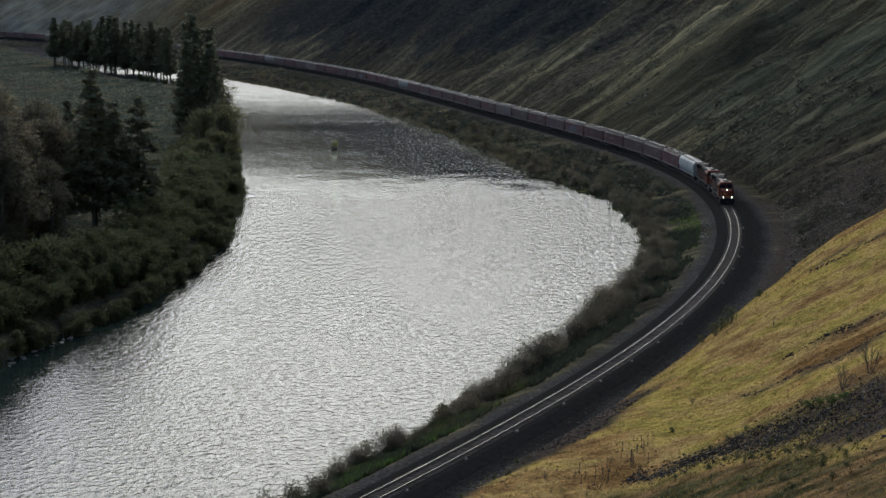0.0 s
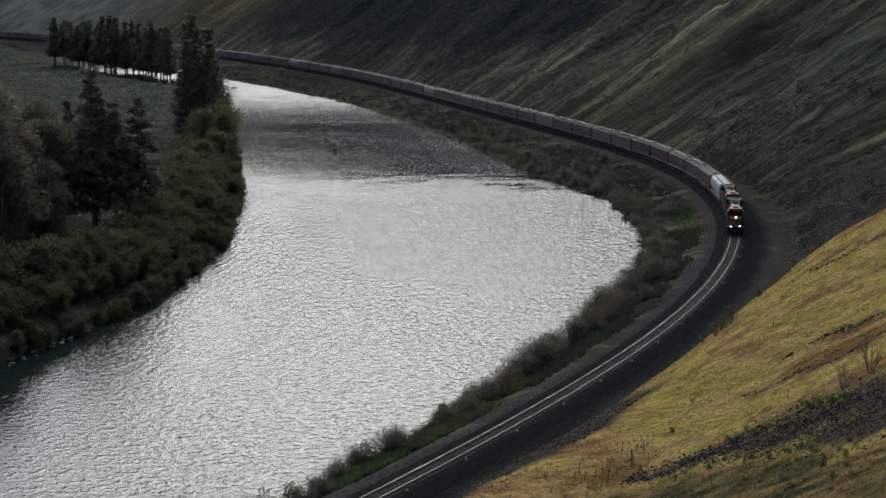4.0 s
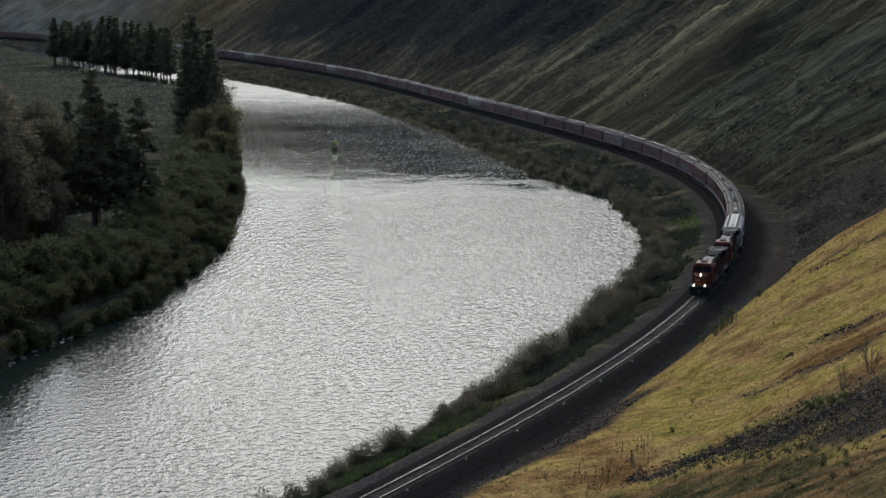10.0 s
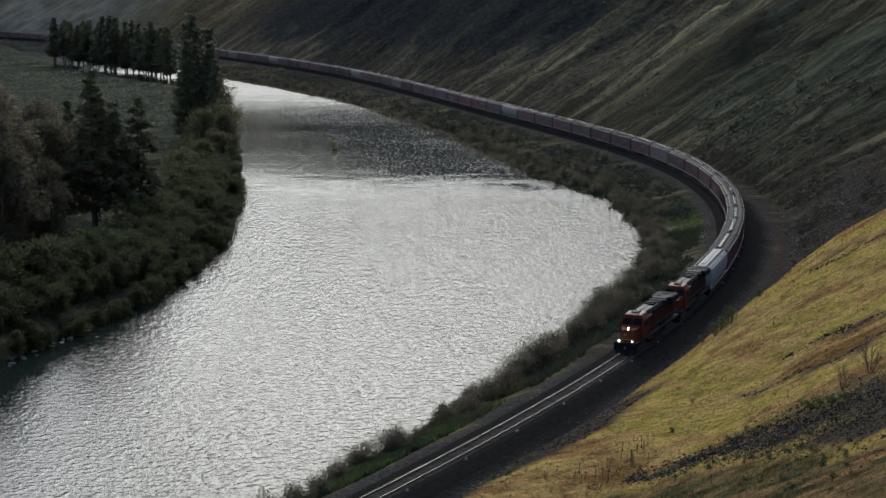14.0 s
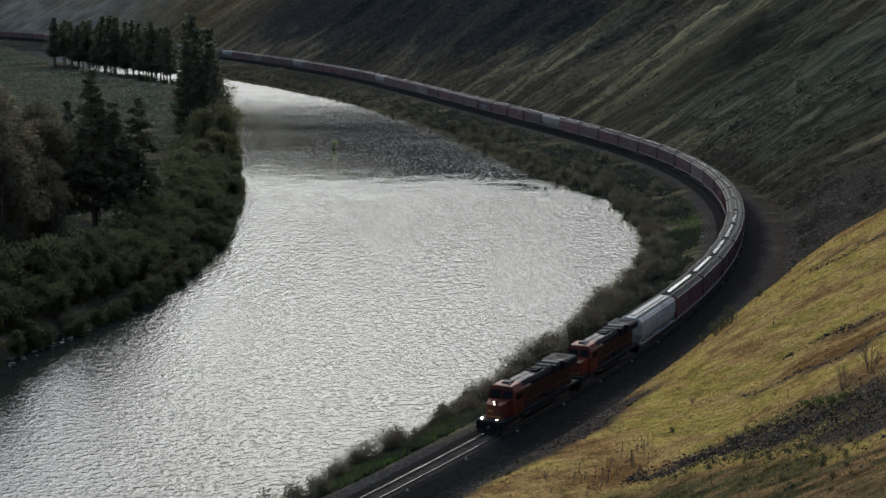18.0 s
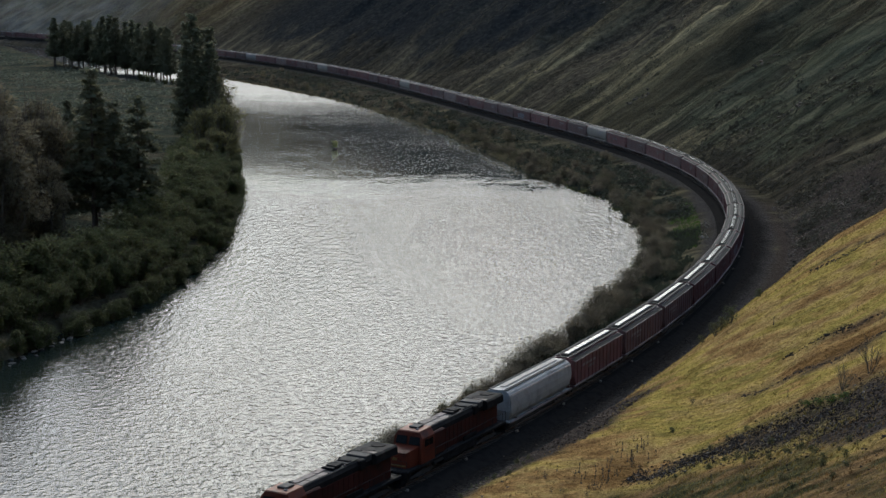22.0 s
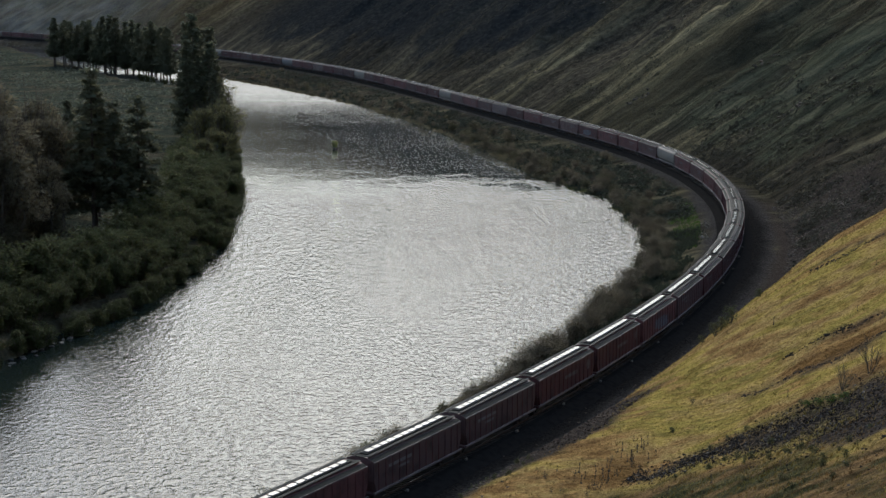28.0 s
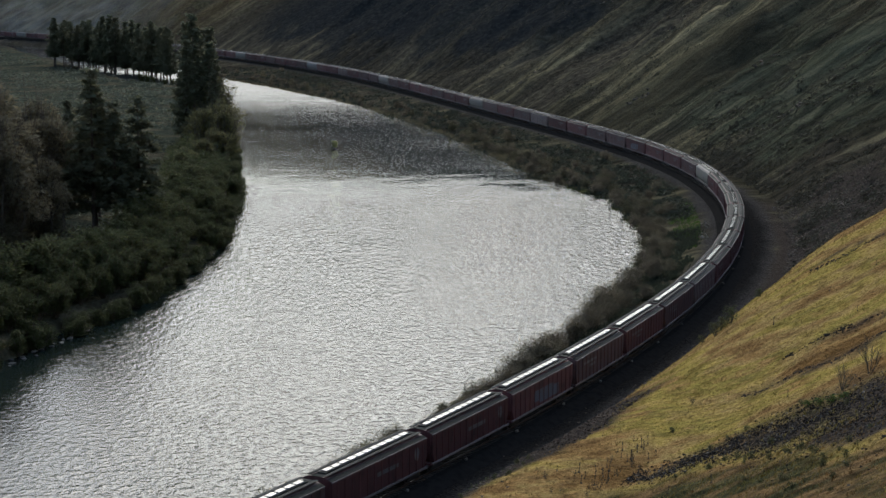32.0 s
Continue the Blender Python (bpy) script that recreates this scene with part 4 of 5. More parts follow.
    # end platforms, steps, pilot, couplers
    for e in (-1, 1):
        p = Shape()
        a, b = sorted((e * (L - 0.02), e * (L + 0.12)))
        p.box(-1.5, 1.5, a, b, 0.55, 1.5, 0.04)
        p.loft([[(-1.4, e * (L + 0.1), 0.6), (1.4, e * (L + 0.1), 0.6), (1.4, e * (L + 0.05), 0.2), (-1.4, e * (L + 0.05), 0.2)],
                [(-1.4, e * (L + 0.16), 0.6), (1.4, e * (L + 0.16), 0.6), (1.1, e * (L + 0.4), 0.18), (-1.1, e * (L + 0.4), 0.18)]])
        part("pilot", p, M_BLACK, eng)
        a, b = sorted((e * (L + 0.1), e * (ENGINE / 2)))
        part("coupler", Shape().box(-0.13, 0.13, a, b, 0.75, 1.0, 0.04), M_UNDER, eng)
        handrail(eng, [(-1.45, e * L, 1.55), (-1.45, e * L, 2.5), (-0.5, e * L, 2.5)])
        handrail(eng, [(1.45, e * L, 1.55), (1.45, e * L, 2.5), (0.5, e * L, 2.5)])
        bogie(eng, e * 6.9, 3, 0.53, 1.95)
    for x in (-1.5, 1.5):
        handrail(eng, [(x, -9.8, 1.55), (x, -9.8, 2.5), (x, -3, 2.5), (x, 2.0, 2.5), (x, 5.0, 2.5), (x, 5.0, 1.55)])
        for y in (-7.5, -5.0, -2.5, 0.0, 2.5):
            handrail(eng, [(x, y, 1.55), (x, y, 2.5)])
    # small roof gear: horn, bell, antenna dome, lifting lugs, handbrake and silencer pieces
    part("horn", Shape().tube((0.35, 4.6, 4.62), (0.35, 5.0, 4.66), 0.07, 0.12, 8), M_SOOT, c)
    part("antenna_dome", Shape().loft([[(r * math.cos(k * math.tau / 10) - 0.55, 6.9 + r * math.sin(k * math.tau / 10), z) for k in range(10)] for r, z in ((0.16, 4.6), (0.15, 4.7), (0.06, 4.76))]), M_MARK, c)
    for y in (-3.4, -0.75):
        part("roof_box", Shape().box(-0.62, 0.62, y, y + 0.45, 4.42, 4.66, 0.05), M_BLACK, h)
    for y in (-5.6, -2.2, 0.4):
        for x in (-0.74, 0.6):
            part("lifting_lug", Shape().box(x, x + 0.14, y, y + 0.2, 4.42, 4.58, 0.03), M_PANEL, h)
    part("brake_grid", Shape().box(-1.05, 1.05, -6.15, -5.05, 4.05, 4.62, 0.06), M_SOOT, h)
    for x in (-1.34, 1.2):
        part("walkway_box", Shape().box(x, x + 0.14, -4.2, -1.4, 1.56, 2.0, 0.03), M_BLACK, eng)
    part("nose_emblem", Shape().box(0.12, 0.6, 9.65, 9.71, 2.2, 2.45, 0.005), M_YELLOW, n)
    return eng


def lamps(eng):
    part("headlamp_housing", Shape().box(-0.17, 0.17, 8.9, 9.5, 2.8, 3.42, 0.05), M_ORANGE, eng)
    for z in (3.0, 3.25):
        part("headlamp", Shape().tube((0, 9.4, z), (0, 9.54, z - 0.01), 0.085, n=14), M_LAMP, eng, "lit headlamp")
    for x in (-0.85, 0.85):
        part("ditch_light", Shape().tube((x, 10.6, 1.72), (x, 10.8, 1.72), 0.09, n=14), M_LAMP, eng, "lit ditch light")


def build_train():
    """All vehicles, with the distance of each one's middle behind the joint after the pale hopper."""
    rows = []
    lead = locomotive()
    second = copy_thing(lead, Matrix())
    tagged(second, "orange and black diesel locomotive coupled behind the leader")
    lamps(lead)
    rows.append((lead, -CAR - 1.5 * ENGINE, ENGINE))
    rows.append((second, -CAR - 0.5 * ENGINE, ENGINE))
    pale = hopper("hopper_wagon", M_WHITE, M_WHITE, "pale grey round-sided covered grain hopper behind the engines", True, None, True)
    rows.append((pale, -CAR / 2, CAR))
    oval = [("oval", -6.9, -6.0, 2.2, 3.5, M_MARK), ("bar", -3.0, 0.8, 2.5, 2.9, M_MARK)]
    bars = [("bar", 1.5, 5.8, 2.9, 3.2, M_MARK), ("bar", 2.0, 4.0, 2.4, 2.65, M_MARK)]
    spray = [("bar", -4.2, 1.2, 1.5, 2.7, M_BLUE), ("bar", -2.8, 2.6, 1.8, 3.0, M_BLUE)]
    kinds = {"brown": hopper("hopper_wagon", M_BROWN, M_ROOF, "oxide brown covered grain hopper with pale roof hatches", False, bars),
             "oval": hopper("hopper_wagon", M_BROWN, M_ROOF, "oxide brown covered grain hopper with an oval side marking", False, oval),
             "spray": hopper("hopper_wagon", M_BROWN, M_ROOF, "brown covered grain hopper with faded blue spray paint", False, spray),
             "grey": hopper("hopper_wagon", M_GREY, M_ROOF, "weathered light grey covered grain hopper", True, bars),
             "dull": hopper("hopper_wagon", M_DULL, M_ROOF, "grimy grey-brown covered grain hopper with pale roof hatches", False, bars),
             "taupe": hopper("hopper_wagon", M_TAUPE, M_ROOF, "sun-faded brown covered grain hopper", False, bars),
             "white": hopper("hopper_wagon", M_PALER, M_ROOF, "off-white covered grain hopper", True, bars)}
    used = set()
    special = {4: "oval", 5: "oval", 6: "spray", 10: "taupe", 18: "white", 22: "spray", 27: "taupe", 31: "white", 39: "white", 43: "taupe", 46: "grey", 53: "white", 75: "white",
               **{k: "dull" for k in (2, 3, 7, 9, 12, 14, 16, 19, 23, 24, 28, 30, 34, 38, 40, 41, 47, 50, 56, 59, 60, 66, 71)}}
    for k in range(1, 79):
        kind = special.get(k, "oval" if k % 7 == 3 else "brown")
        car = kinds[kind] if kind not in used else copy_thing(kinds[kind], Matrix())
        used.add(kind)
        rows.append((car, (k - 0.5) * CAR, CAR))
    return rows


def train_pose(u, length, t):
    s = START - SPEED * t + u
    span = length * 0.36
    a, b = on_track(s - span), on_track(s + span)
    # front of each vehicle points down the line, towards smaller s
    turn = math.degrees(math.atan2(a[1] - b[1], a[0] - b[0])) - 90
    return pose((a[0] + b[0]) / 2, (a[1] + b[1]) / 2, 0.0, 0, 0, turn)


TRAIN = build_train()


# ---- plants ----
def leaf_quad(sh, p, size, rng, droop=0.3):
    """One folded leaf or spray of leaves, at a chance angle."""
    a = rng.uniform(0, math.tau)
    u = Vector((math.cos(a), math.sin(a), rng.uniform(-droop, droop))) * size
    w = Vector((-math.sin(a), math.cos(a), rng.uniform(-0.9, 0.9))) * size * rng.uniform(0.35, 0.6)
    n = len(sh.v)
    sh.v += [tuple(p - u * 0.5), tuple(p + w * 0.5), tuple(p + u * 0.5), tuple(p - w * 0.5 + Vector((0, 0, size * 0.15)))]
    sh.f += [(n, n + 1, n + 2), (n, n + 2, n + 3)]


def pine_meshes(h, seed, clear, girth):
    rng = random.Random(seed)
    trunk, crown = Shape(), Shape()
    lean = Vector((rng.uniform(-0.02, 0.02), rng.uniform(-0.02, 0.02), 1))
    steps = 8
    for k in range(steps):
        z0, z1 = h * k / steps, h * (k + 1) / steps
        r0, r1 = 0.42 * (1 - k / steps) * h / 30 + 0.03, 0.42 * (1 - (k + 1) / steps) * h / 30 + 0.03
        trunk.tube(lean * z0, lean * z1, r0, r1, 8, False)
    z = clear * h
    while z < h * 0.985:
        f = (z - clear * h) / (h * (1 - clear))
        reach = girth * ((1 - f) ** 0.62) * (0.55 + 0.45 * min(1, f * 5 + 0.25)) + 0.25
        for b in range(rng.randint(6, 8)):
            if rng.random() < 0.12:
                continue
            a, ln = rng.uniform(0, math.tau), reach * rng.uniform(0.55, 1.15)
            tip = Vector((math.cos(a) * ln, math.sin(a) * ln, ln * rng.uniform(-0.22, 0.18)))
            root = lean * z
            trunk.tube(root, root + tip * 0.9, 0.05, 0.015, 4, False)
            for k in range(max(3, int(ln * 2.4))):
                t = rng.uniform(0.25, 1.05)
                c = root + tip * t + Vector((rng.gauss(0, 0.22), rng.gauss(0, 0.22), rng.gauss(0, 0.16)))
                for j in range(4):
                    leaf_quad(crown, c + Vector((rng.gauss(0, 0.25), rng.gauss(0, 0.25), rng.gauss(0, 0.15))), rng.uniform(0.7, 1.3), rng, 0.5)
        z += rng.uniform(0.65, 1.0) * h / 30
    return trunk.mesh("trunk", M_BARK, True), crown.mesh("crown", M_NEEDLE)


def shrub_meshes(h, wide, leaves, size, seed, leaf, stems=9, twiggy=0, trunk_h=0.0):
    """A many-stemmed shrub or round-headed tree: stems, and lobes of small leaves with gaps between them."""
    rng = random.Random(seed)
    wood, crown = Shape(), Shape()
    lobes = []
    for k in range(stems):
        a, out = rng.uniform(0, math.tau), rng.uniform(0.1, 0.8) * wide
        top = Vector((math.cos(a) * out, math.sin(a) * out, h * rng.uniform(0.55, 0.88) * (1 - 0.35 * (out / wide) ** 2)))
        foot = Vector((math.cos(a) * out * 0.12, math.sin(a) * out * 0.12, 0))
        mid = foot.lerp(top, 0.5) + Vector((rng.gauss(0, 0.05 * h), rng.gauss(0, 0.05 * h), trunk_h * 0.2))
        wood.tube(foot, mid, 0.014 * h, 0.009 * h, 5, False)
        wood.tube(mid, top, 0.009 * h, 0.004 * h, 4, False)
        lobes.append((top, rng.uniform(0.22, 0.4) * wide))
        low = foot.lerp(top, rng.uniform(0.35, 0.7)) + Vector((rng.gauss(0, 0.2 * wide), rng.gauss(0, 0.2 * wide), 0))
        if trunk_h == 0:
            lobes.append((low, rng.uniform(0.25, 0.4) * wide))
        for j in range(twiggy):
            b = mid.lerp(top, rng.random())
            e = b + Vector((rng.gauss(0, 0.16 * wide), rng.gauss(0, 0.16 * wide), abs(rng.gauss(0.12, 0.12)) * h))
            wood.tube(b, e, 0.004 * h, 0.0015 * h, 3, False)
    for k in range(leaves):
        c, r = rng.choice(lobes)
        v = Vector((rng.gauss(0, 1), rng.gauss(0, 1), rng.gauss(0, 1))).normalized() * r * rng.uniform(0.55, 1.12)
        v.z *= 0.8
        p = c + v
        if p.z > 0.05 * h:
            leaf_quad(crown, p, size * rng.uniform(0.6, 1.3), rng)
    return wood.mesh("branchwork", M_TWIG, True), crown.mesh("foliage", leaf)


def plant(name, meshes, names, label, category, group, x, y, scale=1.0, sink=0.1):
    z = ground_at(x, y)
    ob = thing(name, label, category, group)
    for me, n in zip(meshes, names):
        part(n, me, None, ob)
    ob.matrix_basis = pose(x, y, z - sink, 0, 0, random.uniform(0, 360)) @ Matrix.Diagonal((scale, scale, scale * random.uniform(0.92, 1.08), 1))
    return ob


def build_plants():
    rng = random.Random(4)
    tall = [pine_meshes(30, 1, 0.24, 6.0), pine_meshes(30, 2, 0.28, 5.2), pine_meshes(30, 3, 0.22, 6.4)]
    slim = [pine_meshes(28, 4, 0.22, 5.8), pine_meshes(28, 5, 0.27, 6.2), pine_meshes(28, 6, 0.24, 5.2)]
    close = [pine_meshes(30, 7, 0.1, 4.3), pine_meshes(30, 8, 0.13, 4.0)]
    # the near pines behind the riverside willows
    near = [(-64, 310, 32), (-60.5, 313, 28), (-57, 319, 27.5), (-66, 322, 30), (-78, 352, 26), (-74, 330, 21), (-82, 345, 25), (-70, 345, 25)]
    # the tall clump at the point, and the pine row across the flat
    point = [(-77, 516, 38), (-72, 494, 37), (-67, 487, 31), (-76, 530, 36), (-69, 506, 34), (-64, 476, 25), (-73, 484, 32), (-71, 512, 36), (-74, 503, 35), (-68, 495, 33)]
    row = [(-216, 953, 27), (-210, 948, 23), (-204, 942, 22), (-199, 936, 25), (-193, 931, 25), (-187, 922, 24), (-181, 915, 31), (-176, 907, 31), (-172, 899, 32), (-166, 894, 25),
           (-161, 889, 27), (-156, 876, 27), (-150, 864, 28), (-145, 852, 28), (-139, 841, 27), (-134, 830, 26), (-206, 966, 24),
           (-184, 935, 26), (-158, 902, 24), (-142, 868, 25), (-213, 975, 25), (-196, 950, 27), (-190, 944, 26), (-170, 915, 28), (-164, 906, 26), (-152, 890, 27), (-148, 878, 26), (-136, 852, 27), (-179, 928, 29)]
    for i, (x, y, h) in enumerate(near):
        plant("pine_tree", tall[i % 3], ("trunk", "crown"), "tall dark ponderosa pine standing behind riverside willows", "pine tree", "pines by the river", x, y, h / 30, 0.3)
    for i, (x, y, h) in enumerate(point):
        plant("pine_tree", close[i % 2], ("trunk", "crown"), "very tall dark pine in a clump on the point", "pine tree", "pines by the river", x, y, h / 30, 0.3)
    row += [(x - rng.uniform(1, 6), y + rng.uniform(6, 16), h * rng.uniform(0.8, 1.0)) for x, y, h in row[::2]]
    for i, (x, y, h) in enumerate(row):
        plant("pine_tree", slim[i % 3], ("trunk", "crown"), "slender dark pine in a row beyond the sage flat", "pine tree", "pines by the river", x, y, h * 1.06 / 28, 0.3)
    # tall olive willows that round off the point
    olive = [shrub_meshes(17, 5.4, 6500, 0.5, 91 + k, M_OLIVE, 22, 6) for k in range(2)]
    for i, (x, y, h) in enumerate([(-65, 487, 22), (-60.5, 468, 20), (-58.5, 455, 17.5), (-59, 440, 14.5), (-64, 452, 17), (-67, 470, 18), (-59.5, 423, 11.5), (-62, 408, 11)]):
        plant("willow_tree", olive[i % 2], ("branchwork", "crown"), "tall round olive-green willow on the river point", "willow tree", "willows on the point", x, y, h / 17, 0.2)
    # bare cottonwoods at the edge of the flat
    cotton = [shrub_meshes(20, 6.5, 13000, 0.55, 21, M_RUST, 28, 12), shrub_meshes(20, 6, 13000, 0.55, 22, M_RUST, 28, 12)]
    for i, (x, y, h) in enumerate([(-74, 312, 19), (-70.5, 297, 15), (-76, 302, 20), (-79, 330, 20), (-83, 300, 26), (-78, 291, 23), (-90, 312, 24), (-74, 283, 18), (-84, 283, 20), (-92, 296, 25), (-100, 305, 24), (-88, 272, 20), (-96, 280, 22), (-108, 330, 25), (-80, 262, 17), (-99, 262, 20)]):
        plant("cottonwood_tree", cotton[i % 2], ("branchwork", "crown"), "bare cottonwood with olive-brown spring twigs beside the pines", "tree", "cottonwoods on the flat", x, y, h * 1.35 / 20, 0.2)
    # willows crowding the far bank
    willow = [shrub_meshes(9, 4.2, 4200, 0.45, 31 + k, M_WILLOW, 16, 4) for k in range(4)]
    s = 34.0
    while s < 760:
        deep = 4 if s < 330 else 3 if s < 480 else 1
        for k in range(deep):
            w = float(lay(FAR_BANK, s)) - 0.7 + k * 4.2 + rng.uniform(-0.8, 1.0)
            x, y, _ = on_track(s + rng.uniform(-2, 2), -w)
            size = rng.uniform(0.7, 1.0) * (0.62 + 0.19 * k)
            plant("willow", willow[rng.randrange(4)], ("branchwork", "crown"), "dense dark green willow overhanging the river bank", "willow", "willows along the far bank", x, y, size)
        s += 5.2 if s < 480 else 8.0
    # brush along the near bank
    brush = [shrub_meshes(3, 2.3, 2600, 0.13, 51 + k, M_BRUSH, 18, 14) for k in range(3)] + [shrub_meshes(3, 2.2, 1100, 0.26, 55 + k, M_BANK, 12, 6) for k in range(2)]
    s = -30.0
    while s < 800:
        near_w = float(lay(NEAR_BANK, s))
        for k in range(2):
            w = near_w - 0.4 - abs(rng.gauss(0, 0.28)) * (near_w - 7)
            if w < 7.2 or (s < 38 and rng.random() < 0.3):
                continue
            x, y, _ = on_track(s + rng.uniform(-2, 2), -w)
            i = rng.choice([0, 1, 2, 0, 1, 3, 4]) if s > 230 else rng.choice([0, 1, 2, 0, 1, 2, 0, 1, 3])
            size = rng.uniform(0.6, 1.15) * (1.0 if s > 150 else (1.3 if s > 55 else 0.95))
            plant("riverside_bush", brush[i], ("branchwork", "foliage"), "bare grey-brown brush on the bank below the track" if i < 3 else "low olive-brown bush on the bank below the track",
                  "bush", "brush along the railway bank", x, y, size)
        s += 4.2 if s < 420 else 10.0
    # low scrub that fills the near end of the bank
    for k in range(64):
        s = rng.uniform(-22, 62)
        w = max(float(lay(NEAR_BANK, s)) + 0.5 - abs(rng.gauss(0, 1.6)), 7.6)
        x, y, _ = on_track(s, -w)
        i = rng.choice([3, 4, 3, 4, 0])
        plant("riverside_bush", brush[i], ("branchwork", "foliage"), "bare grey-brown brush on the bank below the track" if i < 3 else "low olive-brown bush on the bank below the track",
              "bush", "brush along the railway bank", x, y, rng.uniform(0.4, 0.72))
    # undergrowth over the whole bank between the bench and the water
    sh = Shape()
    for k in range(9500):
        s = -35 + 860 * rng.random() ** 1.35
        nw = float(lay(NEAR_BANK, s))
        w = rng.uniform(7.0, nw + 0.3)
        x, y, _ = on_track(s, -w)
        if value_noise(np.array(x / 8.0), np.array(y / 8.0), 31) < 0.3:
            continue
        if s < 210:
            for j in range(3):
                tuft(sh, Vector((x + rng.gauss(0, 0.5), y + rng.gauss(0, 0.5), 0)), rng, rng.uniform(0.4, 1.0), 6)
        else:
            clump(sh, Vector((x, y, 0)), rng, rng.uniform(0.45, 1.3), 11)
    settle(sh)
    tagged(new("bank_undergrowth", sh.mesh("bank_undergrowth", M_UNDERGROWTH)), "low grey-brown and olive undergrowth on the river bank", "undergrowth", kind="stuff")
    # verge beside the near track: green grass, and a pale strip of last year's grass along the far waterline
    sh, shore, lush = Shape(), Shape(), Shape()
    for k in range(15000):
        if k < 5000:
            s = rng.uniform(-16, 62)
            w = float(lay(NEAR_BANK, s)) - abs(rng.gauss(0, 2.8)) - 0.1
        elif k < 6100:
            s = rng.uniform(165, 235)
            w = rng.uniform(6.5, 12.5)
        else:
            s = rng.uniform(170, 760)
            w = float(lay(NEAR_BANK, s)) - abs(rng.gauss(0, 1.2)) + 0.4
            if s > 290 and rng.random() < 0.85:
                x, y, _ = on_track(s, -w)
                tuft(shore, Vector((x, y, 0)), rng, rng.uniform(0.5, 0.9), 5)
                continue
        x, y, _ = on_track(s, -w)
        if w < 6.5 or value_noise(np.array(x / 7.0), np.array(y / 7.0), 3) < 0.36:
            continue
        tuft(lush if 5000 <= k < 6100 or (8 < s < 34 and w < 10) else sh, Vector((x, y, 0)), rng, 0.75 if k < 5000 else 0.45, 6 if k < 5000 else 4)
    for k in range(900):
        s = rng.uniform(9, 33)
        x, y, _ = on_track(s, -rng.uniform(6.6, 8.8) - 0.02 * s)
        tuft(lush, Vector((x, y, 0)), rng, rng.uniform(0.25, 0.5), 5)
    for loose in (sh, shore, lush):
        settle(loose)
    tagged(new("fresh_grass", lush.mesh("fresh_grass", M_FRESH)), "fresh bright green grass beside the gravel shoulder", "grass", kind="stuff")
    tagged(new("shore_grass", shore.mesh("shore_grass", M_STRAW)), "pale dead grass along the waterline", "grass", kind="stuff")
    tagged(new("verge_grass", sh.mesh("verge_grass", M_GREEN)), "dull green grass on the river bank below the track", "grass", kind="stuff")
    # dry tufts over the sunlit slope
    sh = Shape()
    for k in range(26000):
        s, d = rng.uniform(-75, 72), rng.uniform(13, 66)
        if d < grass_edge(s) + rng.uniform(-0.8, 0.8):
            continue
        x, y, _ = on_track(s, d)
        tuft(sh, Vector((x, y, 0)), rng, rng.uniform(0.08, 0.24), 4)
    settle(sh)
    tagged(new("dry_grass", with_place(sh.mesh("dry_grass", dry_material()))), "yellow dry bunch grass covering the sunlit slope", "grass", kind="stuff")
    # sagebrush: over the flat, and dotted up the dark slopes
    sh = Shape()
    for k in range(9000):
        s, w = rng.uniform(90, 1150), 0
        w = float(lay(FAR_BANK, s)) + 12 + 150 * rng.random() ** 1.3
        x, y, _ = on_track(s, -w)
        if value_noise(np.array(x / 22.0), np.array(y / 22.0), 17) < 0.4:
            continue
        clump(sh, Vector((x, y, 0)), rng, rng.uniform(0.7, 2.0), 11)
    settle(sh)
    tagged(new("sagebrush", sh.mesh("sagebrush", M_SAGE)), "grey-green sagebrush over the river flat", "sagebrush", kind="stuff")
    sh = Shape()
    for k in range(17000):
        s = 78 + 700 * rng.random() ** 1.2
        d = 13 + 150 * rng.random() ** 1.2
        x, y, _ = on_track(s, d)
        if value_noise(np.array(s / 12.0), np.array(d / 40.0), 6) < 0.4:
            continue
        clump(sh, Vector((x, y, 0)), rng, rng.uniform(0.3, 1.0), 8)
    for k in range(3200):
        s, d = rng.uniform(105, 350), 11.5 + 34 * rng.random() ** 1.5
        x, y, _ = on_track(s, d)
        if value_noise(np.array(s / 9.0), np.array(d / 9.0), 41) > 0.42:
            clump(sh, Vector((x, y, 0)), rng, rng.uniform(0.4, 1.3), 9)
    settle(sh)
    tagged(new("hillside_scrub", sh.mesh("hillside_scrub", M_SCRUB)), "dark scrub dotted over the shaded hillside", "scrub", kind="stuff")


def with_place(me):
    """Give loose grass the same map of the slope that the ground has."""
    co = np.empty(len(me.vertices) * 3)
    me.vertices.foreach_get("co", co)
    co = co.reshape(-1, 3)
    s, d = along(co[:, 0], co[:, 1])
    place = me.attributes.new("place", "FLOAT_VECTOR", "POINT")
    place.data.foreach_set("vector", np.stack([s, d, co[:, 2]], 1).ravel())
    return me


def tuft(sh, p, rng, h, blades):
    for k in range(blades):
        a = rng.uniform(0, math.tau)
        u = Vector((math.cos(a), math.sin(a), 0))
        r = p + u * rng.uniform(0, h * 0.4)
        n = len(sh.v)
        side = Vector((-u.y, u.x, 0)) * h * 0.12
        sh.v += [tuple(r - side), tuple(r + side), tuple(r + u * h * rng.uniform(0.2, 0.6) + Vector((0, 0, h * rng.uniform(0.7, 1.1))))]
        sh.f.append((n, n + 1, n + 2))


def clump(sh, p, rng, r, leaves):
    for k in range(leaves):
        v = Vector((rng.gauss(0, 0.5), rng.gauss(0, 0.5), abs(rng.gauss(0.3, 0.25)))) * r
        leaf_quad(sh, p + v, r * rng.uniform(0.5, 0.9), rng, 0.4)


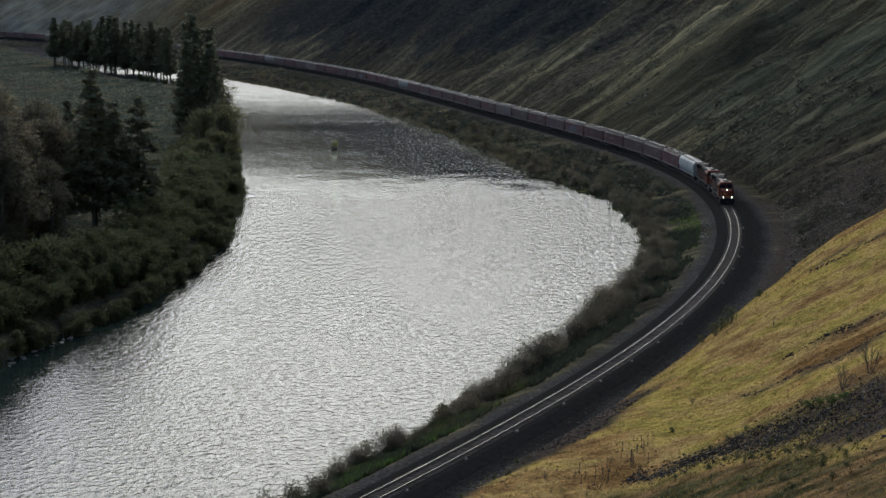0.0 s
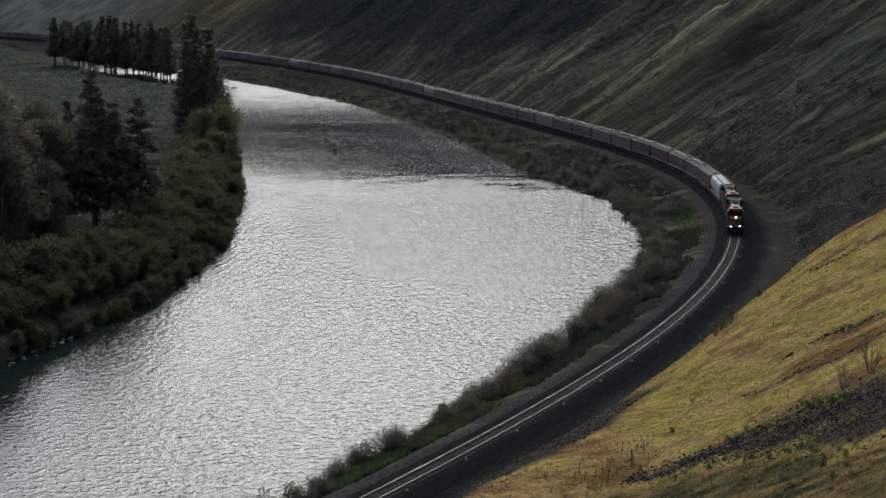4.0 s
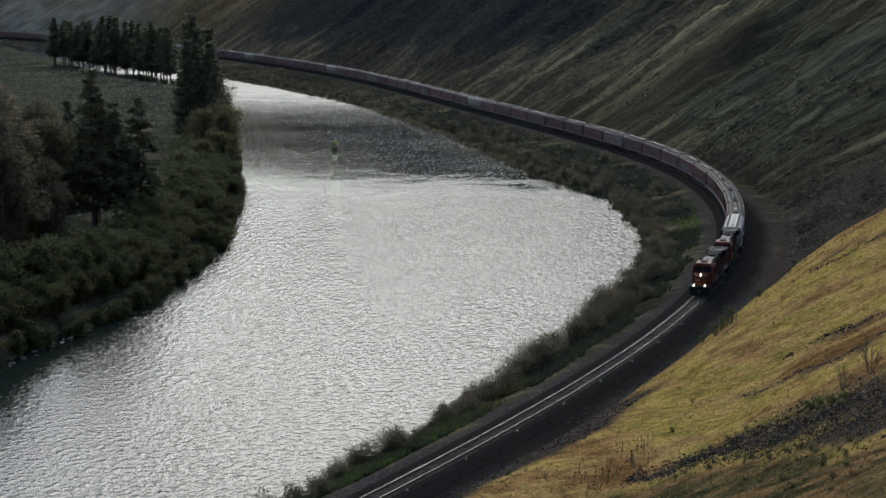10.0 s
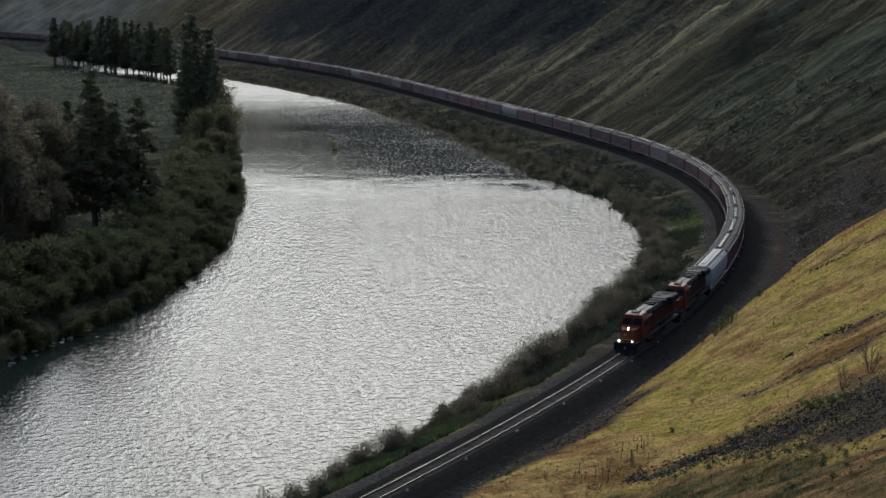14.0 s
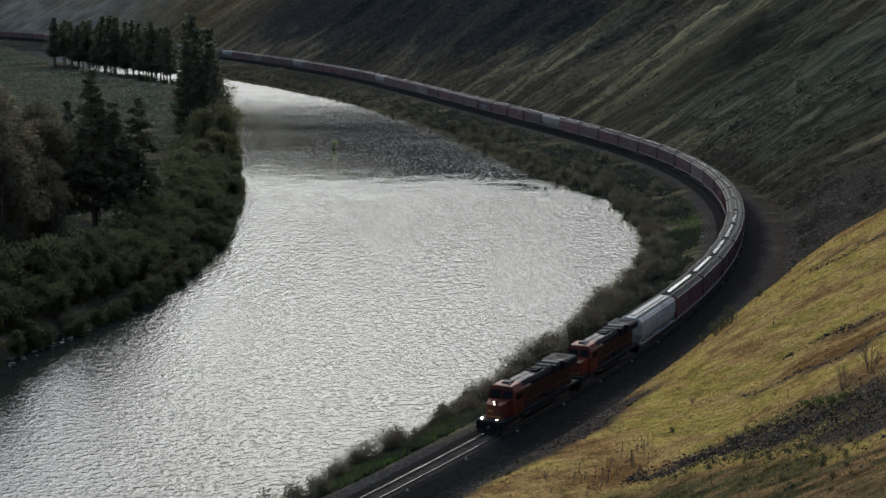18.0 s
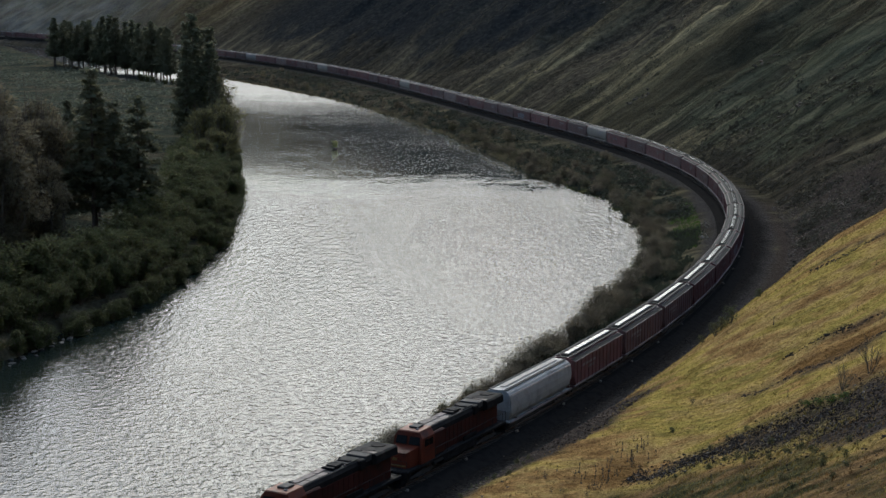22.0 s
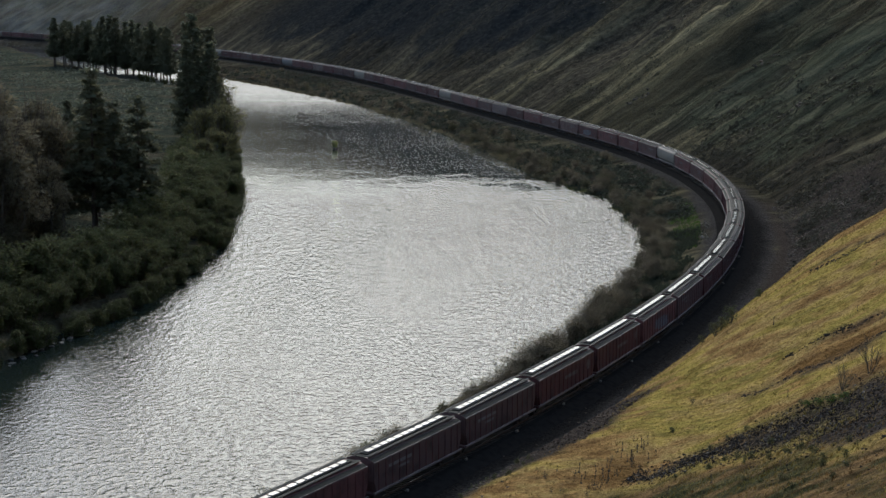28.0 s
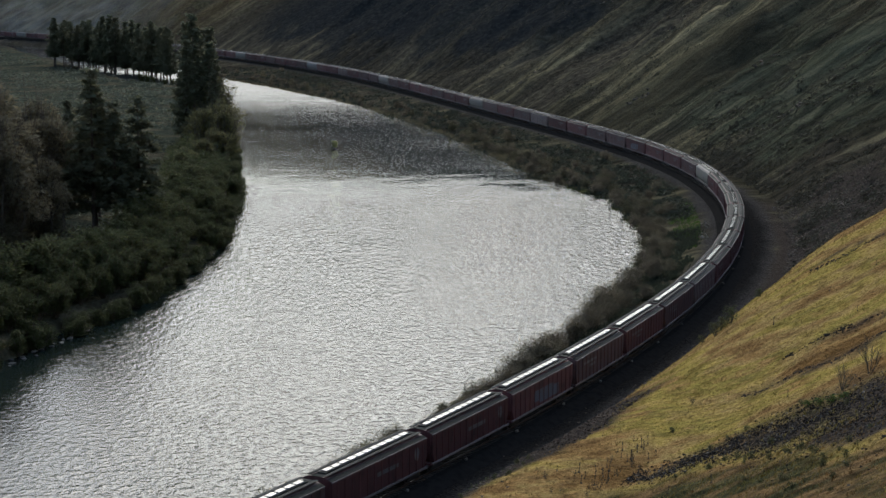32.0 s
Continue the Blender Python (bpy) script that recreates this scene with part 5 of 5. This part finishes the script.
def settle(sh):
    """Set loose plants, made at height 0, on the ground."""
    v = np.array(sh.v)
    v[:, 2] += height(v[:, 0], v[:, 1])[0]
    sh.v = [tuple(p) for p in v]


M_UNDERGROWTH = leafy("bank_undergrowth_leaves", [(0.034, 0.036, 0.027), (0.046, 0.051, 0.035), (0.047, 0.06, 0.034)])
M_SCRUB = leafy("hillside_scrub_leaves", [(0.03, 0.028, 0.02), (0.052, 0.048, 0.033), (0.085, 0.076, 0.05)])
build_plants()


# ---- stones ----
def stone_mesh(seed, flat=0.7):
    rng = random.Random(seed)
    bm = bmesh.new()
    for k in range(13):
        v = Vector((rng.gauss(0, 1), rng.gauss(0, 1), rng.gauss(0, 1))).normalized() * rng.uniform(0.42, 0.55)
        bm.verts.new((v.x * 1.25, v.y, v.z * flat))
    bmesh.ops.convex_hull(bm, input=bm.verts[:])
    loose = [v for v in bm.verts if not v.link_faces]
    bmesh.ops.delete(bm, geom=loose, context="VERTS")
    me = bpy.data.meshes.new("stone")
    bm.to_mesh(me)
    bm.free()
    me.materials.append(M_STONE)
    return me


STONES = [stone_mesh(k) for k in range(6)]
DARK = [stone_mesh(k) for k in range(6)]
for me in DARK:
    me.materials[0] = M_TALUS


def joined_stones(name, places, material, parent=None, label="", category=""):
    """Many small stones in one mesh."""
    rng = random.Random(len(places))
    sh = Shape()
    raw = [([v.co[:] for v in me.vertices], [tuple(p.vertices) for p in me.polygons]) for me in STONES]
    for x, y, z, size in places:
        vs, fs = rng.choice(raw)
        m = pose(x, y, z, rng.uniform(-30, 30), rng.uniform(-30, 30), rng.uniform(0, 360)) @ Matrix.Scale(size, 4)
        sh.add([m @ Vector(v) for v in vs], fs)
    if parent is not None:
        return tagged(part(name, sh, material, parent), kind="stuff")
    return tagged(new(name, sh.mesh(name, material)), label, category, kind="stuff")


def build_stones():
    rng = random.Random(9)
    slide = thing("rock_slide", "tongue of broken dark basalt on the grassy slope", "rock slide")
    spots = []
    while len(spots) < 11500:
        d = rng.uniform(27.5, 64)
        upper, lower = slide_edges(d)
        f = 0.5 + rng.choice((-1, 1)) * abs(rng.gauss(0, 0.27))
        x, y, _ = on_track(float(lower + (upper - lower) * f) + rng.gauss(0, 0.9), d)
        spots.append((x, y))
    zs = height([p[0] for p in spots], [p[1] for p in spots])[0]
    small, pale_bits = [], []
    for i, ((x, y), z) in enumerate(zip(spots, zs)):
        size = rng.uniform(0.13, 0.3) * (1.6 if rng.random() < 0.06 else 0.85)
        if i < 300:
            ob = part("stone", DARK[i % 6], None, slide)
            ob.matrix_basis = pose(x, y, z + size * 0.12, rng.uniform(-25, 25), rng.uniform(-25, 25), rng.uniform(0, 360)) @ Matrix.Scale(size, 4)
        else:
            (pale_bits if rng.random() < 0.08 else small).append((x, y, z + size * 0.05, size * 0.75))
    joined_stones("rubble", small, M_TALUS, slide)
    joined_stones("pale_rubble", pale_bits, M_LICHEN, slide)
    # the raw edge of the cut above the bench
    spots = []
    for k in range(700):
        x, y, _ = on_track(rng.uniform(7, 24), rng.uniform(12, 19.0))
        spots.append((x, y, rng.uniform(0.15, 0.5)))
    zs = height([p[0] for p in spots], [p[1] for p in spots])[0]
    joined_stones("cut_rubble", [(x, y, z + c * 0.05, c) for (x, y, c), z in zip(spots, zs)], M_CUT, None, "brown broken rock at the raw edge of the cut", "rubble")
    # thin ledges that run up the slope
    for s0, lean, d0, d1, n in ((12.6, -0.13, 31.5, 50, 280), (18.5, 0.02, 33.5, 52, 330), (40.0, 0.16, 29.5, 50, 280)):
        spots = []
        for k in range(n):
            d = d0 + (d1 - d0) * rng.random()
            s = s0 + lean * (d - d0) + rng.gauss(0, 0.26) + 0.4 * math.sin(d * 0.9)
            x, y, _ = on_track(s, d)
            spots.append((x, y, rng.uniform(0.1, 0.34)))
        zs = height([p[0] for p in spots], [p[1] for p in spots])[0]
        joined_stones("rock_ledge", [(x, y, z - c * 0.05, c) for (x, y, c), z in zip(spots, zs)], M_TALUS, None, "thin dark rock ledge breaking through the yellow grass", "rock ledge")
    # scree at the foot of the shaded slope, rubble at the foot of the cut
    spots = []
    for k in range(3600):
        s = rng.uniform(95, 225)
        d = 9.5 + abs(rng.gauss(0, 11))
        x, y, _ = on_track(s, d)
        spots.append((x, y, rng.uniform(0.15, 0.55)))
    for k in range(3000):
        s = rng.uniform(-40, 90)
        d = rng.gauss(10.8, 2.2)
        x, y, _ = on_track(s, d)
        spots.append((x, y, rng.uniform(0.1, 0.34)))
    zs = height([p[0] for p in spots], [p[1] for p in spots])[0]
    joined_stones("scree", [(x, y, z + c * 0.1, c) for (x, y, c), z in zip(spots, zs)], M_STONE, None, "grey basalt scree along the foot of the slope", "scree")
    # outcrops that break through the shaded slope
    spots = []
    for k in range(46):
        s0, d0 = 150 + 420 * rng.random() ** 1.3, rng.uniform(22, 120)
        for j in range(rng.randint(5, 14)):
            x, y, _ = on_track(s0 + rng.gauss(0, 1.6), d0 + rng.gauss(0, 4.5))
            spots.append((x, y, rng.uniform(0.4, 1.5)))
    zs = height([p[0] for p in spots], [p[1] for p in spots])[0]
    joined_stones("outcrop", [(x, y, z + c * 0.05, c) for (x, y, c), z in zip(spots, zs)], M_STONE, None, "weathered basalt outcrops on the shaded hillside", "rock outcrop")
    # pale boulders on the bank inside the bend
    for k in range(16):
        s = 180 + k * 1.4 + rng.uniform(-0.5, 0.5)
        x, y, _ = on_track(s, -5.6 + rng.uniform(-0.7, 0.7))
        size = rng.uniform(0.35, 0.75)
        ob = new("boulder", PALE[k % 3])
        tagged(ob, "pale boulder on the shoulder of the gravel bench", "boulder", "pale boulders beside the track")
        ob.matrix_basis = pose(x, y, ground_at(x, y) + size * 0.15, 0, 0, rng.uniform(0, 360)) @ Matrix.Scale(size, 4)
    # pale stones along the waterline below the willows
    for k in range(22):
        f = (k + rng.uniform(-0.4, 0.4)) / 21
        x, y = SHORE[0][0] + (SHORE[1][0] - SHORE[0][0]) * f, SHORE[0][1] + (SHORE[1][1] - SHORE[0][1]) * f
        size = rng.uniform(0.4, 1.0)
        ob = new("boulder", WET[k % 3])
        tagged(ob, "grey wet boulder at the waterline below willows", "boulder", "boulders along the waterline")
        ob.matrix_basis = pose(x + rng.gauss(0, 0.5), y + rng.gauss(0, 0.5), WATER - 0.02 * size, 0, 0, rng.uniform(0, 360)) @ Matrix.Scale(size, 4)
    # pale marker blocks beside the rail towards the hill
    block = Shape().box(-0.11, 0.11, -0.2, 0.2, -0.45, 0.0, 0.04).mesh("marker_block", M_PALE)
    for s in MARKERS:
        x, y, h = on_track(s, 1.62)
        ob = new("marker_block", block)
        tagged(ob, "small pale concrete block beside the rail", "marker block", "marker blocks along the rail")
        ob.matrix_basis = pose(x, y, -0.05, 0, 0, math.degrees(h) - 90 + rng.uniform(-12, 12))


def pale_mesh(seed):
    me = stone_mesh(seed)
    me.materials[0] = M_PALE
    return me


WET = [stone_mesh(50 + k) for k in range(3)]
for me in WET:
    me.materials[0] = M_LICHEN
PALE = [pale_mesh(40 + k) for k in range(3)]
SHORE = [(-51.6, 244.8), (-57.4, 220.0)]
MARKERS = [7, 19, 31, 44, 56, 68, 80, 93, 127, 141, 154, 165, 189]
build_stones()


# ---- dead stalks and bare shrubs on the sunlit slope ----
def stalk_mesh(seed):
    """One stalk: leafy foot, bent stem, thick seed head, in one skin."""
    rng = random.Random(seed)
    h = rng.uniform(1.0, 1.5)
    rings = []
    x = y = 0.0
    for f, r in ((-0.06, 0.05), (0.02, 0.13), (0.1, 0.1), (0.2, 0.035), (0.45, 0.028), (0.68, 0.03), (0.74, 0.06), (0.88, 0.055), (0.97, 0.035), (1.0, 0.01)):
        x, y = x + rng.gauss(0, 0.02), y + rng.gauss(0, 0.02)
        rings.append([(x + r * math.cos(k * math.tau / 6) * rng.uniform(0.7, 1.3), y + r * math.sin(k * math.tau / 6) * rng.uniform(0.7, 1.3), h * f) for k in range(6)])
    return Shape().loft(rings).mesh("dead_stalk", M_STALK)


def build_stalks():
    rng = random.Random(12)
    meshes = [stalk_mesh(k) for k in range(4)]
    spots = [(rng.gauss(-1, 2.5), rng.gauss(25.0, 1.6)) for k in range(26)] + [(rng.uniform(-30, 45), rng.uniform(20, 48)) for k in range(30)]
    for i, (s, d) in enumerate(spots):
        x, y, _ = on_track(s, d)
        ob = new("dead_stalk", meshes[i % 4])
        tagged(ob, "dry dead mullein stalk standing in yellow grass", "dead stalk", "dead stalks on the slope")
        ob.matrix_basis = pose(x, y, ground_at(x, y), rng.uniform(-8, 8), rng.uniform(-8, 8), rng.uniform(0, 360)) @ Matrix.Scale(rng.uniform(0.35, 0.7), 4)
    bare = [shrub_meshes(2.6, 1.1, 60, 0.12, 71 + k, M_BRUSH, 7, 16) for k in range(2)]
    for i, (x, y, c) in enumerate([(30.7, 127.7, 1.0), (32.9, 128.4, 1.15), (35.0, 126.0, 0.7), (27.2, 123.0, 0.5), (22.1, 147.0, 0.35)] + [(*on_track(rng.gauss(-3, 4.5), rng.gauss(24.5, 2.0))[:2], rng.uniform(0.2, 0.42)) for k in range(18)]):
        plant("bare_shrub", bare[i % 2], ("branchwork", "spray"), "leafless grey shrub beside the rock slide", "shrub", "bare shrubs on the slope", x, y, c)
    green = shrub_meshes(1.4, 0.9, 500, 0.14, 75, M_WILLOW, 9, 4)
    edge = []
    for k in range(26):
        d = rng.uniform(30, 52)
        upper, lower = slide_edges(d)
        s = float(lower) - rng.uniform(0.3, 2.6) if k % 3 else float(upper) + rng.uniform(-0.5, 1.2)
        edge.append((*on_track(s, d)[:2], rng.uniform(0.22, 0.5)))
    # weeds on the scree below the cut
    edge += [(*on_track(rng.uniform(-50, -24), rng.uniform(45, 60))[:2], rng.uniform(0.2, 0.45)) for k in range(60)]
    toe = [(*on_track(rng.uniform(-18, 5), rng.uniform(12.5, 16.3))[:2], rng.uniform(0.2, 0.5)) for k in range(34)]
    for x, y, c in edge + [(28.6, 172.0, 1.2), (27.0, 173.5, 0.8), (19.5, 140.0, 0.5), (33.5, 178.0, 0.8), (24.0, 121.0, 0.5), (29.0, 119.0, 0.45), (29.3, 170.2, 1.5), (27.8, 170.4, 1.2)] + toe:
        plant("green_bush", green, ("branchwork", "foliage"), "small dark green bush at the edge of the grassy slope", "bush", "green bushes on the slope", x, y, c)
    mat = shrub_meshes(0.7, 0.8, 420, 0.12, 78, M_FRESH, 9, 2)
    for x, y, c in ((29.3, 125.0, 1.0), (28.6, 126.0, 0.9), (28.0, 127.2, 0.75), (30.0, 124.0, 0.8)):
        plant("green_bush", mat, ("branchwork", "foliage"), "low bright green bush at the upper edge of the rock slide", "bush", "green bushes on the slope", x, y, c)


build_stalks()


# ---- a leafy clump added for an unexplained yellow-green spot on the river ----
M_SPOT_CLUMP = leafy("pale_yellow_green_leaves", [(0.5, 0.48, 0.24), (0.58, 0.56, 0.3), (0.64, 0.6, 0.34)])
SPOT_CLUMP = shrub_meshes(2.6, 1.2, 900, 0.42, 81, M_SPOT_CLUMP, 9, 3)
ob = thing("river_tussock", "pale yellow-green leafy clump added for an unexplained spot on the river", "tussock")
part("stone_base", STONES[2], None, ob).matrix_basis = pose(0, 0, -0.2) @ Matrix.Scale(1.6, 4)
part("foliage", SPOT_CLUMP[1], None, ob)
ob.location = (-32.7, 511.3, WATER + 0.1)


def motions():
    for ob, u, length in TRAIN:
        walk(ob, [(t, train_pose(u, length, t)) for t in np.arange(0, 32.5, 1.6)])
    walk(RIVER, [(0.0, pose(0, 0, WATER)), (16.0, pose(7, -13, WATER)), (32.0, pose(14, -26, WATER))])


motions()
